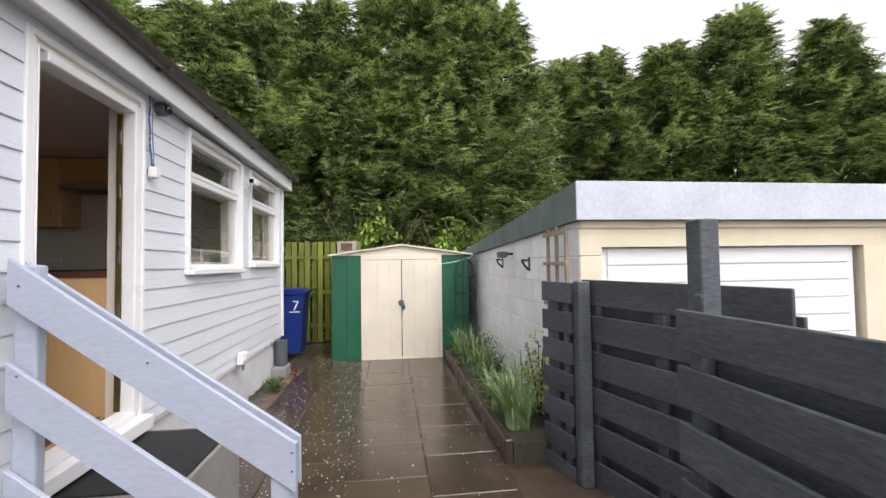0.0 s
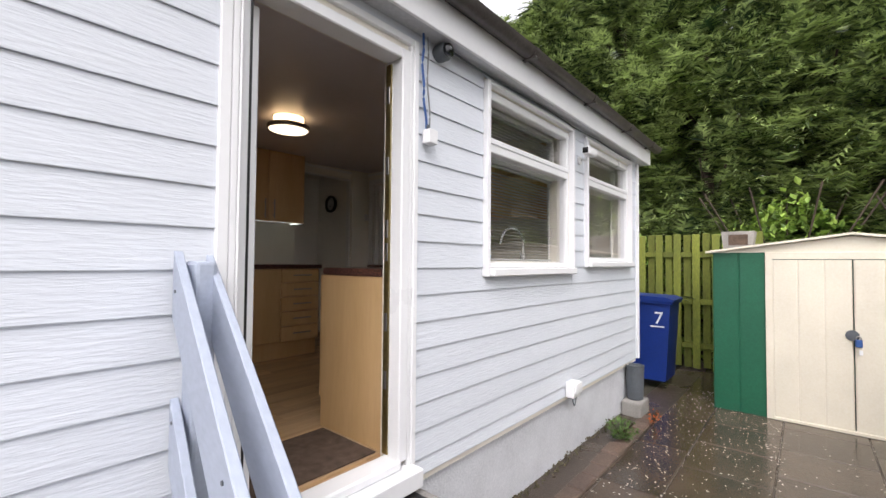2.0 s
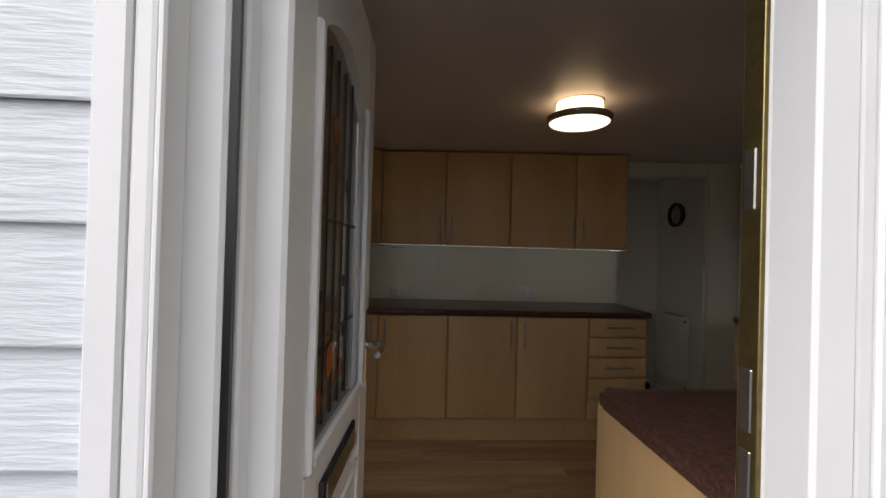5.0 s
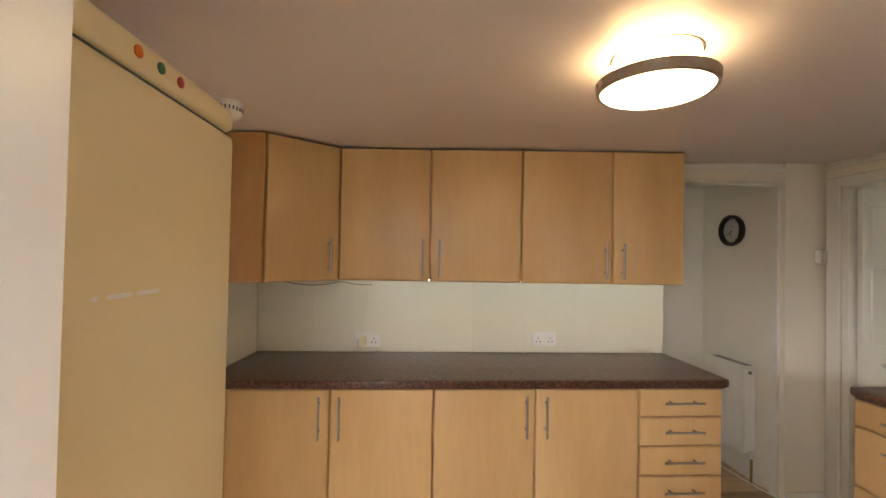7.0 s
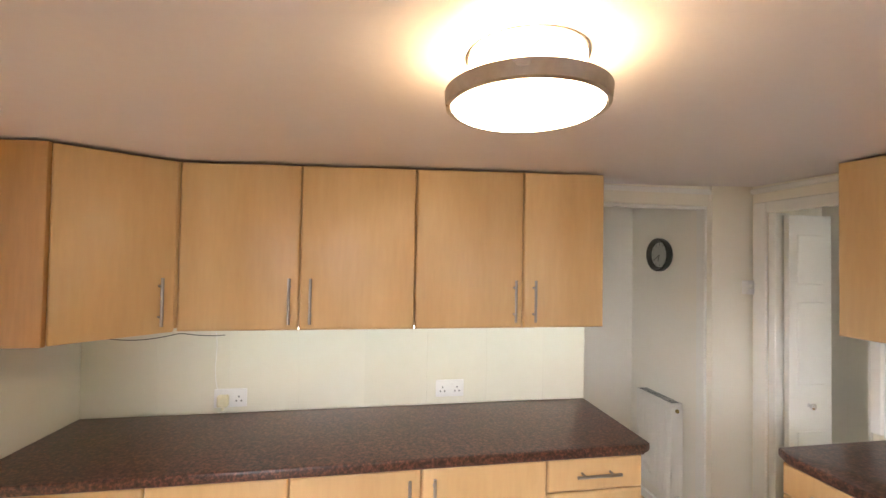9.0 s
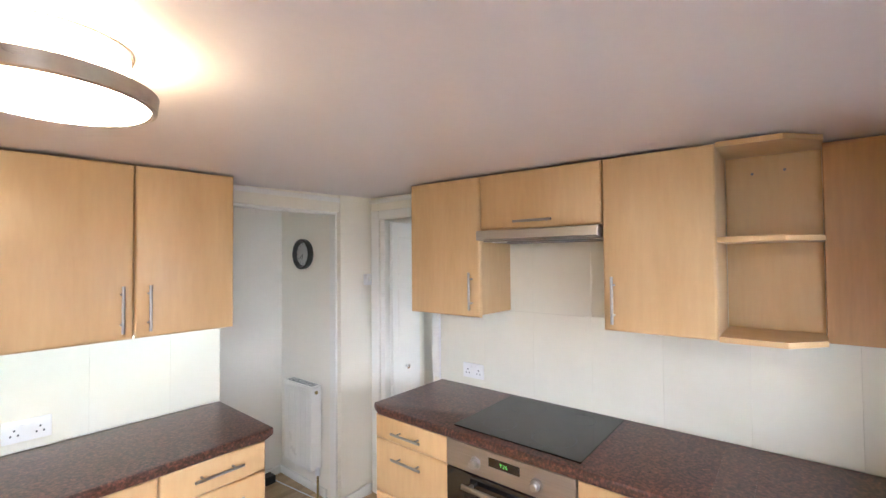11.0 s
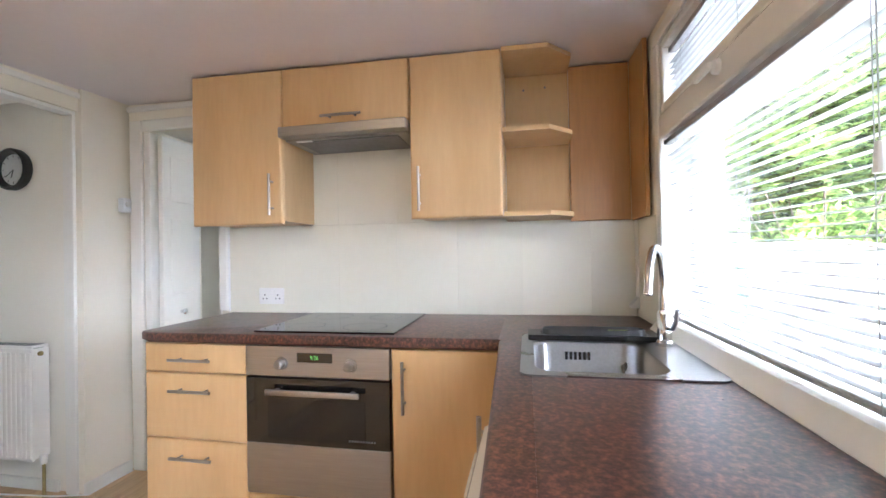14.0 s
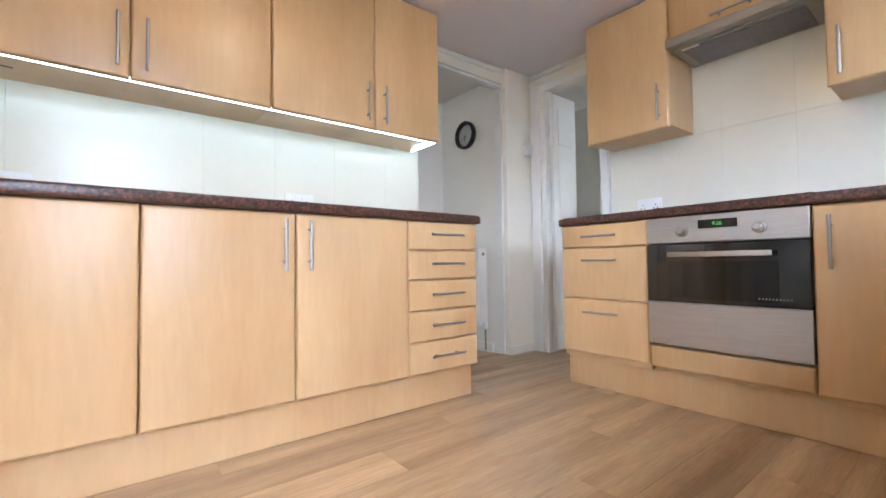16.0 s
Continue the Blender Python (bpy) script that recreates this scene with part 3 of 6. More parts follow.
ANG = 87
b = B()
box(b, (0.045, 0.105, 0.05), (0.155, 0.165, 1.885), 0.006)
box(b, (0.615, 0.105, 0.05), (0.725, 0.165, 1.885), 0.006)
box(b, (0.155, 0.106, 0.05), (0.615, 0.164, 0.16), 0.004)
box(b, (0.155, 0.106, 0.78), (0.615, 0.164, 0.93), 0.004)
n = 16
for i in range(n):
    xa, xb = 0.155 + 0.46 * i / n, 0.155 + 0.46 * (i + 1) / n
    h = lambda x: 1.63 + 0.10 * (1 - ((x - 0.385) / 0.23) ** 2)
    prism(b, ((xa, h(xa)), (xb, h(xb)), (xb, 1.885), (xa, 1.885)), "y", 0.106, 0.164)
leaf = part("leaf", turned(b, HD, ANG), M_UPVC, d)
b = B()
for lo, hi in (((0.155, 0.93), (0.18, 1.66)), ((0.59, 0.93), (0.615, 1.66)), ((0.18, 0.93), (0.59, 0.955))):
    box(b, (lo[0], 0.096, lo[1]), (hi[0], 0.112, hi[1]), 0.006)
part("bead", turned(b, HD, ANG), M_UPVC, leaf)
part("pane", turned(bx((0.156, 0.128, 0.931), (0.614, 0.142, 1.725)), HD, ANG), M_STAINED, leaf, "dark leaded glass pane")
b = B()
for x in (0.25, 0.32, 0.385, 0.45, 0.52):
    box(b, (x - 0.002, 0.124, 0.95), (x + 0.002, 0.1275, 1.69))
for z in (1.12, 1.35):
    box(b, (0.17, 0.124, z - 0.002), (0.60, 0.1275, z + 0.002))
part("lead_lines", turned(b, HD, ANG), M_BLACK, leaf, "dark lead lines")
b = B()
for x, z, s in ((0.385, 1.54, 0.035), (0.385, 1.06, 0.04), (0.30, 1.0, 0.025), (0.47, 1.02, 0.025)):
    lathe(b, (x, 0.1255, z), ((s * 0.3, -0.002), (s * 0.9, 0.0), (s, 0.001)), 10, "y")
part("petal_motif", turned(b, HD, ANG), M_REDGLASS, leaf, "amber glass flower motif")
b = B()
for x, z in ((0.27, 1.45), (0.33, 1.47), (0.45, 1.46), (0.5, 1.44), (0.3, 1.2), (0.48, 1.22), (0.27, 1.08), (0.5, 1.1)):
    lathe(b, (x, 0.1255, z), ((0.004, -0.002), (0.014, 0.0), (0.016, 0.001)), 6, "y")
part("leaf_motif", turned(b, HD, ANG), M_BLACK, leaf, "dark glass leaf motifs")
lb = part("letterbox", turned(bx((0.24, 0.098, 0.815), (0.53, 0.107, 0.88), 0.004), HD, ANG), M_BLACK, leaf, "black letterbox with a bronze flap")
part("flap", turned(bx((0.26, 0.094, 0.828), (0.51, 0.0985, 0.868), 0.002), HD, ANG), M_LAMPRING, lb)
b = B()
for lo, hi in (((0.18, 0.18), (0.20, 0.76)), ((0.57, 0.18), (0.59, 0.76)), ((0.20, 0.74), (0.57, 0.76)), ((0.20, 0.18), (0.57, 0.20))):
    box(b, (lo[0], 0.097, lo[1]), (hi[0], 0.107, hi[1]), 0.004)
part("lower_panel_bead", turned(b, HD, ANG), M_UPVC, leaf)
part("lower_panel", turned(bx((0.156, 0.125, 0.161), (0.614, 0.145, 0.779)), HD, ANG), M_UPVC, leaf)
hp = part("handle_plate", turned(box(bx((0.655, 0.098, 0.93), (0.685, 0.106, 1.13), 0.003), (0.655, 0.164, 0.93), (0.685, 0.172, 1.13), 0.003), HD, ANG), M_CHROME, leaf, "chrome handle plate")
b = tube(B(), [(0.67, 0.10, 1.03), (0.67, 0.065, 1.03), (0.66, 0.056, 1.03), (0.62, 0.054, 1.03), (0.57, 0.056, 1.027)], 0.0095)
tube(b, [(0.67, 0.17, 1.03), (0.67, 0.205, 1.03), (0.66, 0.214, 1.03), (0.62, 0.216, 1.03), (0.57, 0.214, 1.027)], 0.0095)
part("lever", turned(b, HD, ANG), M_CHROME, hp, "chrome lever", True)


def window(name, x0, x1, z0, z1, zt, right_open):
    """A white plastic window with a top light over a large pane, trim boards outside, sill and blind-ready reveal."""
    w = thing(name, ((x0 + x1) / 2, 0.08, z0), "white plastic window with a top light over one large pane", "window", kind=ST)
    for lo, hi in (((x0 - 0.032, z0 - 0.035), (x0 + 0.004, z1 + 0.03)), ((x1 - 0.004, z0 - 0.035), (x1 + 0.025, z1 + 0.03)), ((x0 + 0.004, z1 + 0.005), (x1 - 0.004, z1 + 0.03))):
        part("trim_board", bx((lo[0], -0.016, lo[1]), (hi[0], 0.03, hi[1]), 0.004), M_UPVC, w)
    part("sill", bx((x0 + 0.004, -0.045, z0 - 0.035), (x1 - 0.004, 0.06, z0 + 0.012), 0.006), M_UPVC, w)
    for lo, hi in (((x0 + 0.002, z0 + 0.013), (x0 + 0.032, z1)), ((x1 - 0.032, z0 + 0.013), (x1 - 0.002, z1)), ((x0 + 0.032, z1 - 0.04), (x1 - 0.032, z1)), ((x0 + 0.032, z0 + 0.013), (x1 - 0.032, z0 + 0.045))):
        part("frame", bx((lo[0], 0.03, lo[1]), (hi[0], 0.10, hi[1]), 0.006), M_UPVC, w)
    part("transom", bx((x0 + 0.032, 0.025, zt - 0.03), (x1 - 0.032, 0.102, zt + 0.03), 0.006), M_UPVC, w)
    sash = B()
    for lo, hi in (((x0 + 0.022, zt + 0.02), (x0 + 0.056, z1 - 0.03)), ((x1 - 0.056, zt + 0.02), (x1 - 0.022, z1 - 0.03)), ((x0 + 0.056, z1 - 0.065), (x1 - 0.056, z1 - 0.03)), ((x0 + 0.056, zt + 0.02), (x1 - 0.056, zt + 0.058))):
        box(sash, (lo[0], 0.018, lo[1]), (hi[0], 0.088, hi[1]), 0.006)
    s = part("top_sash", sash, M_UPVC, w)
    for lo, hi in (((x0 + 0.052, zt + 0.054), (x1 - 0.052, z1 - 0.06)), ((x0 + 0.03, z0 + 0.042), (x1 - 0.03, zt - 0.028))):
        p = part("pane", bx((lo[0], 0.056, lo[1]), (hi[0], 0.062, hi[1])), M_PANE, w, "clear glass pane")
        p.visible_shadow = False
    xm = (x0 + x1) / 2
    hnd = part("sash_handle", lathe(B(), (xm, 0.088, zt + 0.045), ((0.02, 0.0), (0.018, 0.012), (0.008, 0.02)), 16, "y"), M_UPVC, s)
    part("lever", bx((xm - 0.01, 0.105, zt + 0.036), (xm + 0.085, 0.117, zt + 0.054), 0.005, 2), M_UPVC, hnd)
    # deep inner frame, flush with the room
    for lo, hi in (((x0 + 0.001, z0 + 0.02), (x0 + 0.075, z1 - 0.03)), ((x1 - 0.022, z0 + 0.02), (x1 + 0.03, z1 - 0.03)), ((x0 + 0.001, z1 - 0.0295), (x1 + 0.03, z1 + 0.02))):
        part("inner_frame", bx((lo[0], 0.103 if hi[0] < x1 else YF + 0.001, lo[1]), (hi[0], YF + 0.014, hi[1]), 0.004), M_WHITEPAINT, w)
    part("inner_transom", bx((x0 + 0.0755, 0.103, zt - 0.028), (x1 - 0.0225, YF + 0.012, zt + 0.06), 0.006), M_WHITEPAINT, w)
    b = B()
    for lo, hi in (((x0 + 0.076, zt + 0.065), (x0 + 0.11, z1 - 0.032)), ((x1 - 0.055, zt + 0.065), (x1 - 0.023, z1 - 0.032)), ((x0 + 0.11, z1 - 0.06), (x1 - 0.055, z1 - 0.032)), ((x0 + 0.11, zt + 0.065), (x1 - 0.055, zt + 0.095))):
        box(b, (lo[0], 0.15, lo[1]), (hi[0], YF + 0.006, hi[1]), 0.004)
    part("inner_sash", b, M_WHITEPAINT, w)
    part("inner_seal", bx((x0 + 0.076, 0.14, zt + 0.0605), (x1 - 0.023, YF + 0.002, zt + 0.0645)), M_DARKPLASTIC, w, "dark rubber seal")
    part("inner_sill", prism(B(), ((0.103, z0 + 0.001), (YF + 0.045, z0 + 0.001), (YF + 0.045, z0 + 0.012), (YF + 0.012, z0 + 0.052), (0.103, z0 + 0.058)), "x", x0 + 0.001, x1 + 0.03), M_WHITEPAINT, w)
    hk = part("inner_handle", lathe(B(), (2.10 if x0 < 2 else xm, YF + 0.012, zt + 0.03), ((0.02, 0.0), (0.018, 0.012), (0.008, 0.018)), 16, "y"), M_WHITEPAINT, w)
    part("inner_lever", bx(((2.09 if x0 < 2 else xm), YF + 0.028, zt + 0.02), ((2.19 if x0 < 2 else xm + 0.1), YF + 0.042, zt + 0.042), 0.006, 2), M_WHITEPAINT, hk)
    return w


window("window_1", 1.44, 2.62, 0.90, 2.0, 1.645, True)
window("window_2", 2.93, 4.10, 0.95, 2.0, 1.66, False)


def blind(x0, x1, z0, z1, y, tilt, group):
    bl = thing("venetian_blind", ((x0 + x1) / 2, y, z1), "white aluminium venetian blind, lowered with open slats", "blind", group)
    part("headrail", bx((x0, y - 0.014, z1 - 0.018), (x1, y + 0.014, z1), 0.003), M_SLAT, bl)
    part("bottom_rail", bx((x0, y - 0.011, z0), (x1, y + 0.011, z0 + 0.014), 0.004), M_SLAT, bl)
    n = int((z1 - z0 - 0.05) / 0.0215)
    me = None
    for i in range(n):
        z = z0 + 0.03 + i * 0.0215
        if me is None:
            bm = B()
            w, th = 0.0125, 0.0008
            pts = [(-w, -0.0012), (0, 0.0014), (w, -0.0012), (w, -0.0012 + th), (0, 0.0014 + th), (-w, -0.0012 + th)]
            c, s = math.cos(tilt), math.sin(tilt)
            prism(bm, [(p[0] * c - p[1] * s, p[0] * s + p[1] * c) for p in pts], "x", x0 + 0.004, x1 - 0.004)
            me = mesh_of("slat", bm, M_SLAT)
        o = new("slat", me)
        o.parent = bl
        o.matrix_parent_inverse = Matrix.Translation(bl.location).inverted()
        o.location = (0, y, z)
    for x in (x0 + 0.12, (x0 + x1) / 2, x1 - 0.12):
        part("ladder_cord", box(bx((x - 0.0008, y - 0.0135, z0), (x + 0.0008, y - 0.0125, z1 - 0.02)), (x - 0.0008, y + 0.0125, z0), (x + 0.0008, y + 0.0135, z1 - 0.02)), M_SLAT, bl)
    t = part("pull_cord", cyl(B(), (x0 + 0.1, y + 0.02, z1 - 0.02), (x0 + 0.1, y + 0.02, z1 - 0.25), 0.0012, n=6), M_SLAT, bl)
    part("toggle", cyl(B(), (x0 + 0.1, y + 0.02, z1 - 0.25), (x0 + 0.1, y + 0.02, z1 - 0.295), 0.006, 0.009, n=10), M_PLASTIC, t)
    return bl


blind(1.52, 2.594, 0.962, 1.612, 0.183, radians(-4), "kitchen window blinds")
blind(1.555, 2.56, 1.742, 1.935, 0.172, radians(-4), "kitchen window blinds")

# ---- kitchen ----
WT = 0.91


def ax(face, a, d, z):
    """A point from along-run, depth and height: runs on the north and south walls lie along x, those on the east wall along y."""
    return (a, d, z) if face in "SN" else (d, a, z)


def fbox(bm, face, a0, a1, d0, d1, z0, z1, bevel=0.0, seg=1):
    p, q = ax(face, a0, d0, z0), ax(face, a1, d1, z1)
    return box(bm, [min(u, v) for u, v in zip(p, q)], [max(u, v) for u, v in zip(p, q)], bevel, seg)


def bar_handle(parent, face, a, d, z, out, length=0.19, upright=True):
    """A brushed steel bar on two posts, d is the front it is fixed to, out the way it stands off."""
    o = d + out * 0.032
    b = B()
    if upright:
        cyl(b, ax(face, a, o, z - length / 2), ax(face, a, o, z + length / 2), 0.006, n=12)
        for s in (-0.64, 0.64):
            cyl(b, ax(face, a, d - out * 0.0, z + s * length / 2), ax(face, a, o, z + s * length / 2), 0.0045, n=10)
    else:
        cyl(b, ax(face, a - length / 2, o, z), ax(face, a + length / 2, o, z), 0.006, n=12)
        for s in (-0.64, 0.64):
            cyl(b, ax(face, a + s * length / 2, d, z), ax(face, a + s * length / 2, o, z), 0.0045, n=10)
    return part("handle", b, M_STEEL, parent, "brushed steel bar handle", True)


def front(parent, name, face, a0, a1, z0, z1, d, out, handle=None):
    """A door or drawer front 20 mm thick with softened edges; handle: (along, height, upright)."""
    bm = fbox(B(), face, a0 + 0.0015, a1 - 0.0015, d - out * 0.02, d, z0 + 0.0015, z1 - 0.0015)
    k = 1 if face in "SN" else 0
    es = [e for e in bm.edges if all(abs(v.co[k] - d) < 1e-4 for v in e.verts)]
    bmesh.ops.bevel(bm, geom=es, offset=0.013, segments=4, affect="EDGES", profile=0.5)
    f = part(name, hug(bm), M_WOOD, parent, smooth=True)
    if handle:
        bar_handle(f, face, handle[0], d, handle[1], out, 0.19, handle[2])
    return f


def unit(name, label, face, a0, a1, back, d, out, z0, z1, group, category="cabinet"):
    lift = 0.014 if z1 > 2.0 else 0.0
    c = thing(name, ax(face, (a0 + a1) / 2, (back + d) / 2, z0), label, category, group)
    part("carcass", hug(fbox(B(), face, a0 + 0.001, a1 - 0.001, back, d - out * 0.022, z0 + lift, z1, 0.001)), M_WOOD, c)
    return c


# wall cupboards on the north wall
UB, UT, UF = 1.342, 2.07, 2.68
G = "wall cupboards"
c = unit("wall_cabinet", "maple wall cupboard with two doors and bar handles", "S", 0.0, 0.963, 2.998, UF, -1, UB, UT, G)
front(c, "door", "S", 0.0, 0.473, UB, UT, UF, -1, (0.437, 1.468, True))
front(c, "door", "S", 0.473, 0.963, UB, UT, UF, -1, (0.522, 1.468, True))
c = unit("wall_cabinet", "maple wall cupboard with two doors and bar handles", "S", 0.963, 1.868, 2.998, UF, -1, UB, UT, G)
front(c, "door", "S", 0.963, 1.464, UB, UT, UF, -1, (1.418, 1.468, True))
front(c, "door", "S", 1.464, 1.868, UB, UT, UF, -1, (1.512, 1.468, True))
c = thing("corner_wall_cabinet", (-0.25, 2.75, UB), "maple corner wall cupboard with a slanted door", "cabinet", G)
part("carcass", hug(prism(B(), ((-0.508, 2.998), (-0.545, 2.43), (-0.29, 2.43), (-0.002, 2.70), (-0.002, 2.998)), "z", UB + 0.014, UT)), M_WOOD, c)
part("side_panel", hug(bx((-0.547, 2.405, UB), (-0.288, 2.428, UT), 0.002)), M_WOODSHADE, c, "maple side panel with shade in its colour")
dv = Vector((-0.003 + 0.283, 2.68 - 2.412, 0)).normalized()
nv = Vector((dv.y, -dv.x, 0))
p0 = Vector((-0.281, 2.414, 0))
L = (Vector((-0.004, 2.682, 0)) - p0).length
MD = Matrix.Translation(p0) @ Matrix(((dv.x, -nv.x, 0, 0), (dv.y, -nv.y, 0, 0), (0, 0, 1, 0), (0, 0, 0, 1)))
b = bx((0.003, -0.002, UB + 0.002), (L - 0.003, 0.018, UT - 0.002), 0.007, 3)
bmesh.ops.transform(b, matrix=MD, verts=b.verts)
dd = part("door", hug(b), M_WOOD, c, smooth=True)
b = cyl(B(), (L - 0.06, -0.034, 1.375), (L - 0.06, -0.034, 1.563), 0.006, n=12)
for z in (1.41, 1.53):
    cyl(b, (L - 0.06, -0.002, z), (L - 0.06, -0.034, z), 0.0045, n=10)
bmesh.ops.transform(b, matrix=MD, verts=b.verts)
part("handle", b, M_STEEL, dd, "brushed steel bar handle", True)
led = thing("strip_light", (0.9, 2.7, UB), "thin cool-white strip light stuck under the wall cupboards", "light")
part("strip", bx((0.0, 2.704, UB + 0.001), (1.845, 2.713, UB + 0.0135)), M_LED, led)
part("strip_end", bx((1.8455, 2.704, UB + 0.001), (1.853, 2.93, UB + 0.0135)), M_LED, led)
wire = solid("loose_wire", tube(B(), arc(lambda t: (-0.25 + 0.42 * t, 2.62 + 0.12 * t, UB - 0.006 - 0.018 * abs(math.sin(5 * t)))), 0.0018, 6), M_DARKPLASTIC, "thin dark wire looped under the corner cupboard", "wire")
solid("light_cable", tube(B(), arc(lambda t: (0.045 + 0.03 * t + 0.008 * math.sin(7 * t), 2.982, 1.34 - 0.375 * t)), 0.0018, 6), M_PLASTIC, "thin white cable running down to the socket", "cable")

# base units on the north wall
BF, BB, BT = 2.41, 0.165, 0.868
G = "base units"
for a0, a1, hs in ((-0.43, 0.494, (-0.02, 0.07)), (0.494, 1.473, (0.925, 1.018))):
    c = unit("base_cabinet", "maple base cupboard with two doors and bar handles", "S", a0, a1, 2.996, BF, -1, 0.16, 0.869, G)
    m = hs[0] / 2 + hs[1] / 2
    front(c, "door", "S", a0, m, BB, BT, BF, -1, (hs[0], 0.745, True))
    front(c, "door", "S", m, a1, BB, BT, BF, -1, (hs[1], 0.745, True))
c = unit("drawer_unit", "maple base unit with five drawers and bar handles", "S", 1.473, 1.888, 2.996, BF, -1, 0.16, 0.869, G, "drawers")
zs = (0.868, 0.732, 0.594, 0.452, 0.311, 0.165)
for zt_, zb_ in zip(zs, zs[1:]):
    front(c, "drawer", "S", 1.473, 1.888, zb_, zt_, BF, -1, (1.68, (zt_ + zb_) / 2 + 0.006, False))
solid("end_filler", bx((-0.545, 2.43, 0.0), (-0.432, 2.45, 0.869), 0.002), M_WOOD, "narrow maple filler strip beside the base units", "panel")
pz = thing("plinth", (0.7, 2.47, 0), "maple plinth under the base units", "plinth")
part("front_board", bx((-0.53, 2.465, 0.002), (1.888, 2.483, 0.158), 0.002), M_WOOD, pz)
part("return_board", bx((1.87, 2.485, 0.002), (1.888, 2.99, 0.158), 0.002), M_WOOD, pz)


def worktop(name, pts, label):
    """A slab with a rounded front from a plan polygon."""
    bm = prism(B(), pts, "z", WT - 0.040, WT)
    es = [e for e in bm.edges if abs(e.verts[0].co.z - e.verts[1].co.z) < 1e-6]
    bmesh.ops.bevel(bm, geom=es, offset=0.010, segments=3, affect="EDGES", profile=0.5)
    return solid(name, bm, M_GRANITE, label, "worktop", smooth=True)


worktop("worktop", ((-0.548, 2.392), (1.88, 2.392), (1.925, 2.42), (1.932, 2.985), (-0.508, 2.985)), "red-brown granite-effect worktop with a rounded edge")

# tiled splashbacks, tile by tile
wall_n = bpy.data.objects["wall_north"]
wall_e = bpy.data.objects["wall_east"]
solid("splashback_bed", bx((-0.508, 2.994, WT - 0.02), (1.933, 2.9995, 1.40)), M_GROUT, "pale grout behind the wall tiles", "wall", kind=ST)
x = -0.508
while x < 1.92:
    x1 = min(x + 0.3145, 1.933)
    part("tile", bx((x + 0.0002, 2.985, WT + 0.001), (x1 - 0.0002, 2.9945, 1.372), 0.0003), M_TILE, wall_n)
    x = x1
solid("splashback_bed_east", bx((2.9945, YF + 0.012, WT - 0.02), (2.9995, 2.309, 1.84)), M_GROUT, "pale grout behind the wall tiles", "wall", kind=ST)
y = 0.2130
for y1 in (0.406, 0.7205, 1.035, 1.3495, 1.664, 1.9785, 2.308):
    part("tile", bx((2.985, y + 0.0002, WT + 0.001), (2.9945, y1 - 0.0002, 1.3705), 0.0003), M_TILE, wall_e)
    part("tile", bx((2.985, y + 0.0002, 1.3714), (2.9945, y1 - 0.0002, 1.830), 0.0003), M_TILE, wall_e)
    y = y1
for x0, x1 in ((2.655, 2.984),):
    part("tile", bx((x0, YF + 0.0005, WT + 0.001), (x1, YF + 0.010, 1.345), 0.001), M_TILE, bpy.data.objects["wall_south"])
solid("trim_tile_edge", box(B(), (2.972, 2.3085, WT + 0.001), (2.984, 2.3115, 1.84)), M_PLASTIC, "white strip at the edge of the tiles", "trim", kind=ST)

# east wall: cupboards, hood, open shelves
EB, ET, EF = 1.362, 2.07, 2.685
G = "wall cupboards"
c = unit("wall_cabinet", "maple wall cupboard with one door and bar handle", "W", 1.80, 2.28, 2.996, EF, -1, EB, ET, G)
front(c, "door", "W", 1.80, 2.28, EB, ET, EF, -1, (1.848, 1.497, True))
c = unit("wall_cabinet", "low maple cupboard over the cooker hood with a lift-up door", "W", 1.19, 1.80, 2.996, EF, -1, 1.80, ET, G)
front(c, "door", "W", 1.19, 1.80, 1.80, ET, EF, -1, (1.495, 1.835, False))
c = unit("wall_cabinet", "maple wall cupboard with one door and bar handle", "W", 0.79, 1.19, 2.996, EF, -1, EB, ET, G)
front(c, "door", "W", 0.79, 1.19, EB, ET, EF, -1, (1.145, 1.49, True))
h = thing("cooker_hood", (2.83, 1.495, 1.74), "slim steel cooker hood under a cupboard", "cooker hood")
part("front_lip", bx((2.645, 1.194, 1.752), (2.70, 1.796, 1.798), 0.004), M_STEEL, h)
part("body", bx((2.70, 1.20, 1.745), (2.98, 1.79, 1.797), 0.003), M_STEEL, h)
part("filter", bx((2.72, 1.25, 1.739), (2.95, 1.74, 1.7445), 0.002), M_GREYCABLE, h, "grey mesh filter")
part("lens", bx((2.705, 1.66, 1.740), (2.76, 1.74, 1.7448), 0.002), M_PLASTIC, h, "pale lamp lens")
s = thing("corner_shelf", (2.83, 0.64, EB), "open maple end shelf unit with three shelves", "shelf")
for z in (1.362, 1.712, 2.051):
    part("shelf", hug(prism(B(), ((2.978, 0.788), (2.68, 0.788), (2.68, 0.60), (2.80, 0.497), (2.978, 0.497)), "z", z, z + 0.019)), M_WOOD, s)
part("back", hug(bx((2.9785, 0.495, 1.36), (2.984, 0.788, 2.07))), M_WOOD, s)
part("screw", cyl(B(), (2.978, 0.60, 1.99), (2.974, 0.60, 1.99), 0.005, n=8), M_GREYCABLE, s)
part("screw", cyl(B(), (2.978, 0.70, 1.985), (2.974, 0.70, 1.985), 0.005, n=8), M_GREYCABLE, s)
c = thing("filler_panel", (2.9, 0.3, 1.35), "warm maple panels in a shade-darkened tone boxing in the corner beside the window", "panel")
part("panel", hug(bx((2.955, 0.232, 1.35), (2.975, 0.494, 2.07), 0.002)), M_WOODSHADE, c)
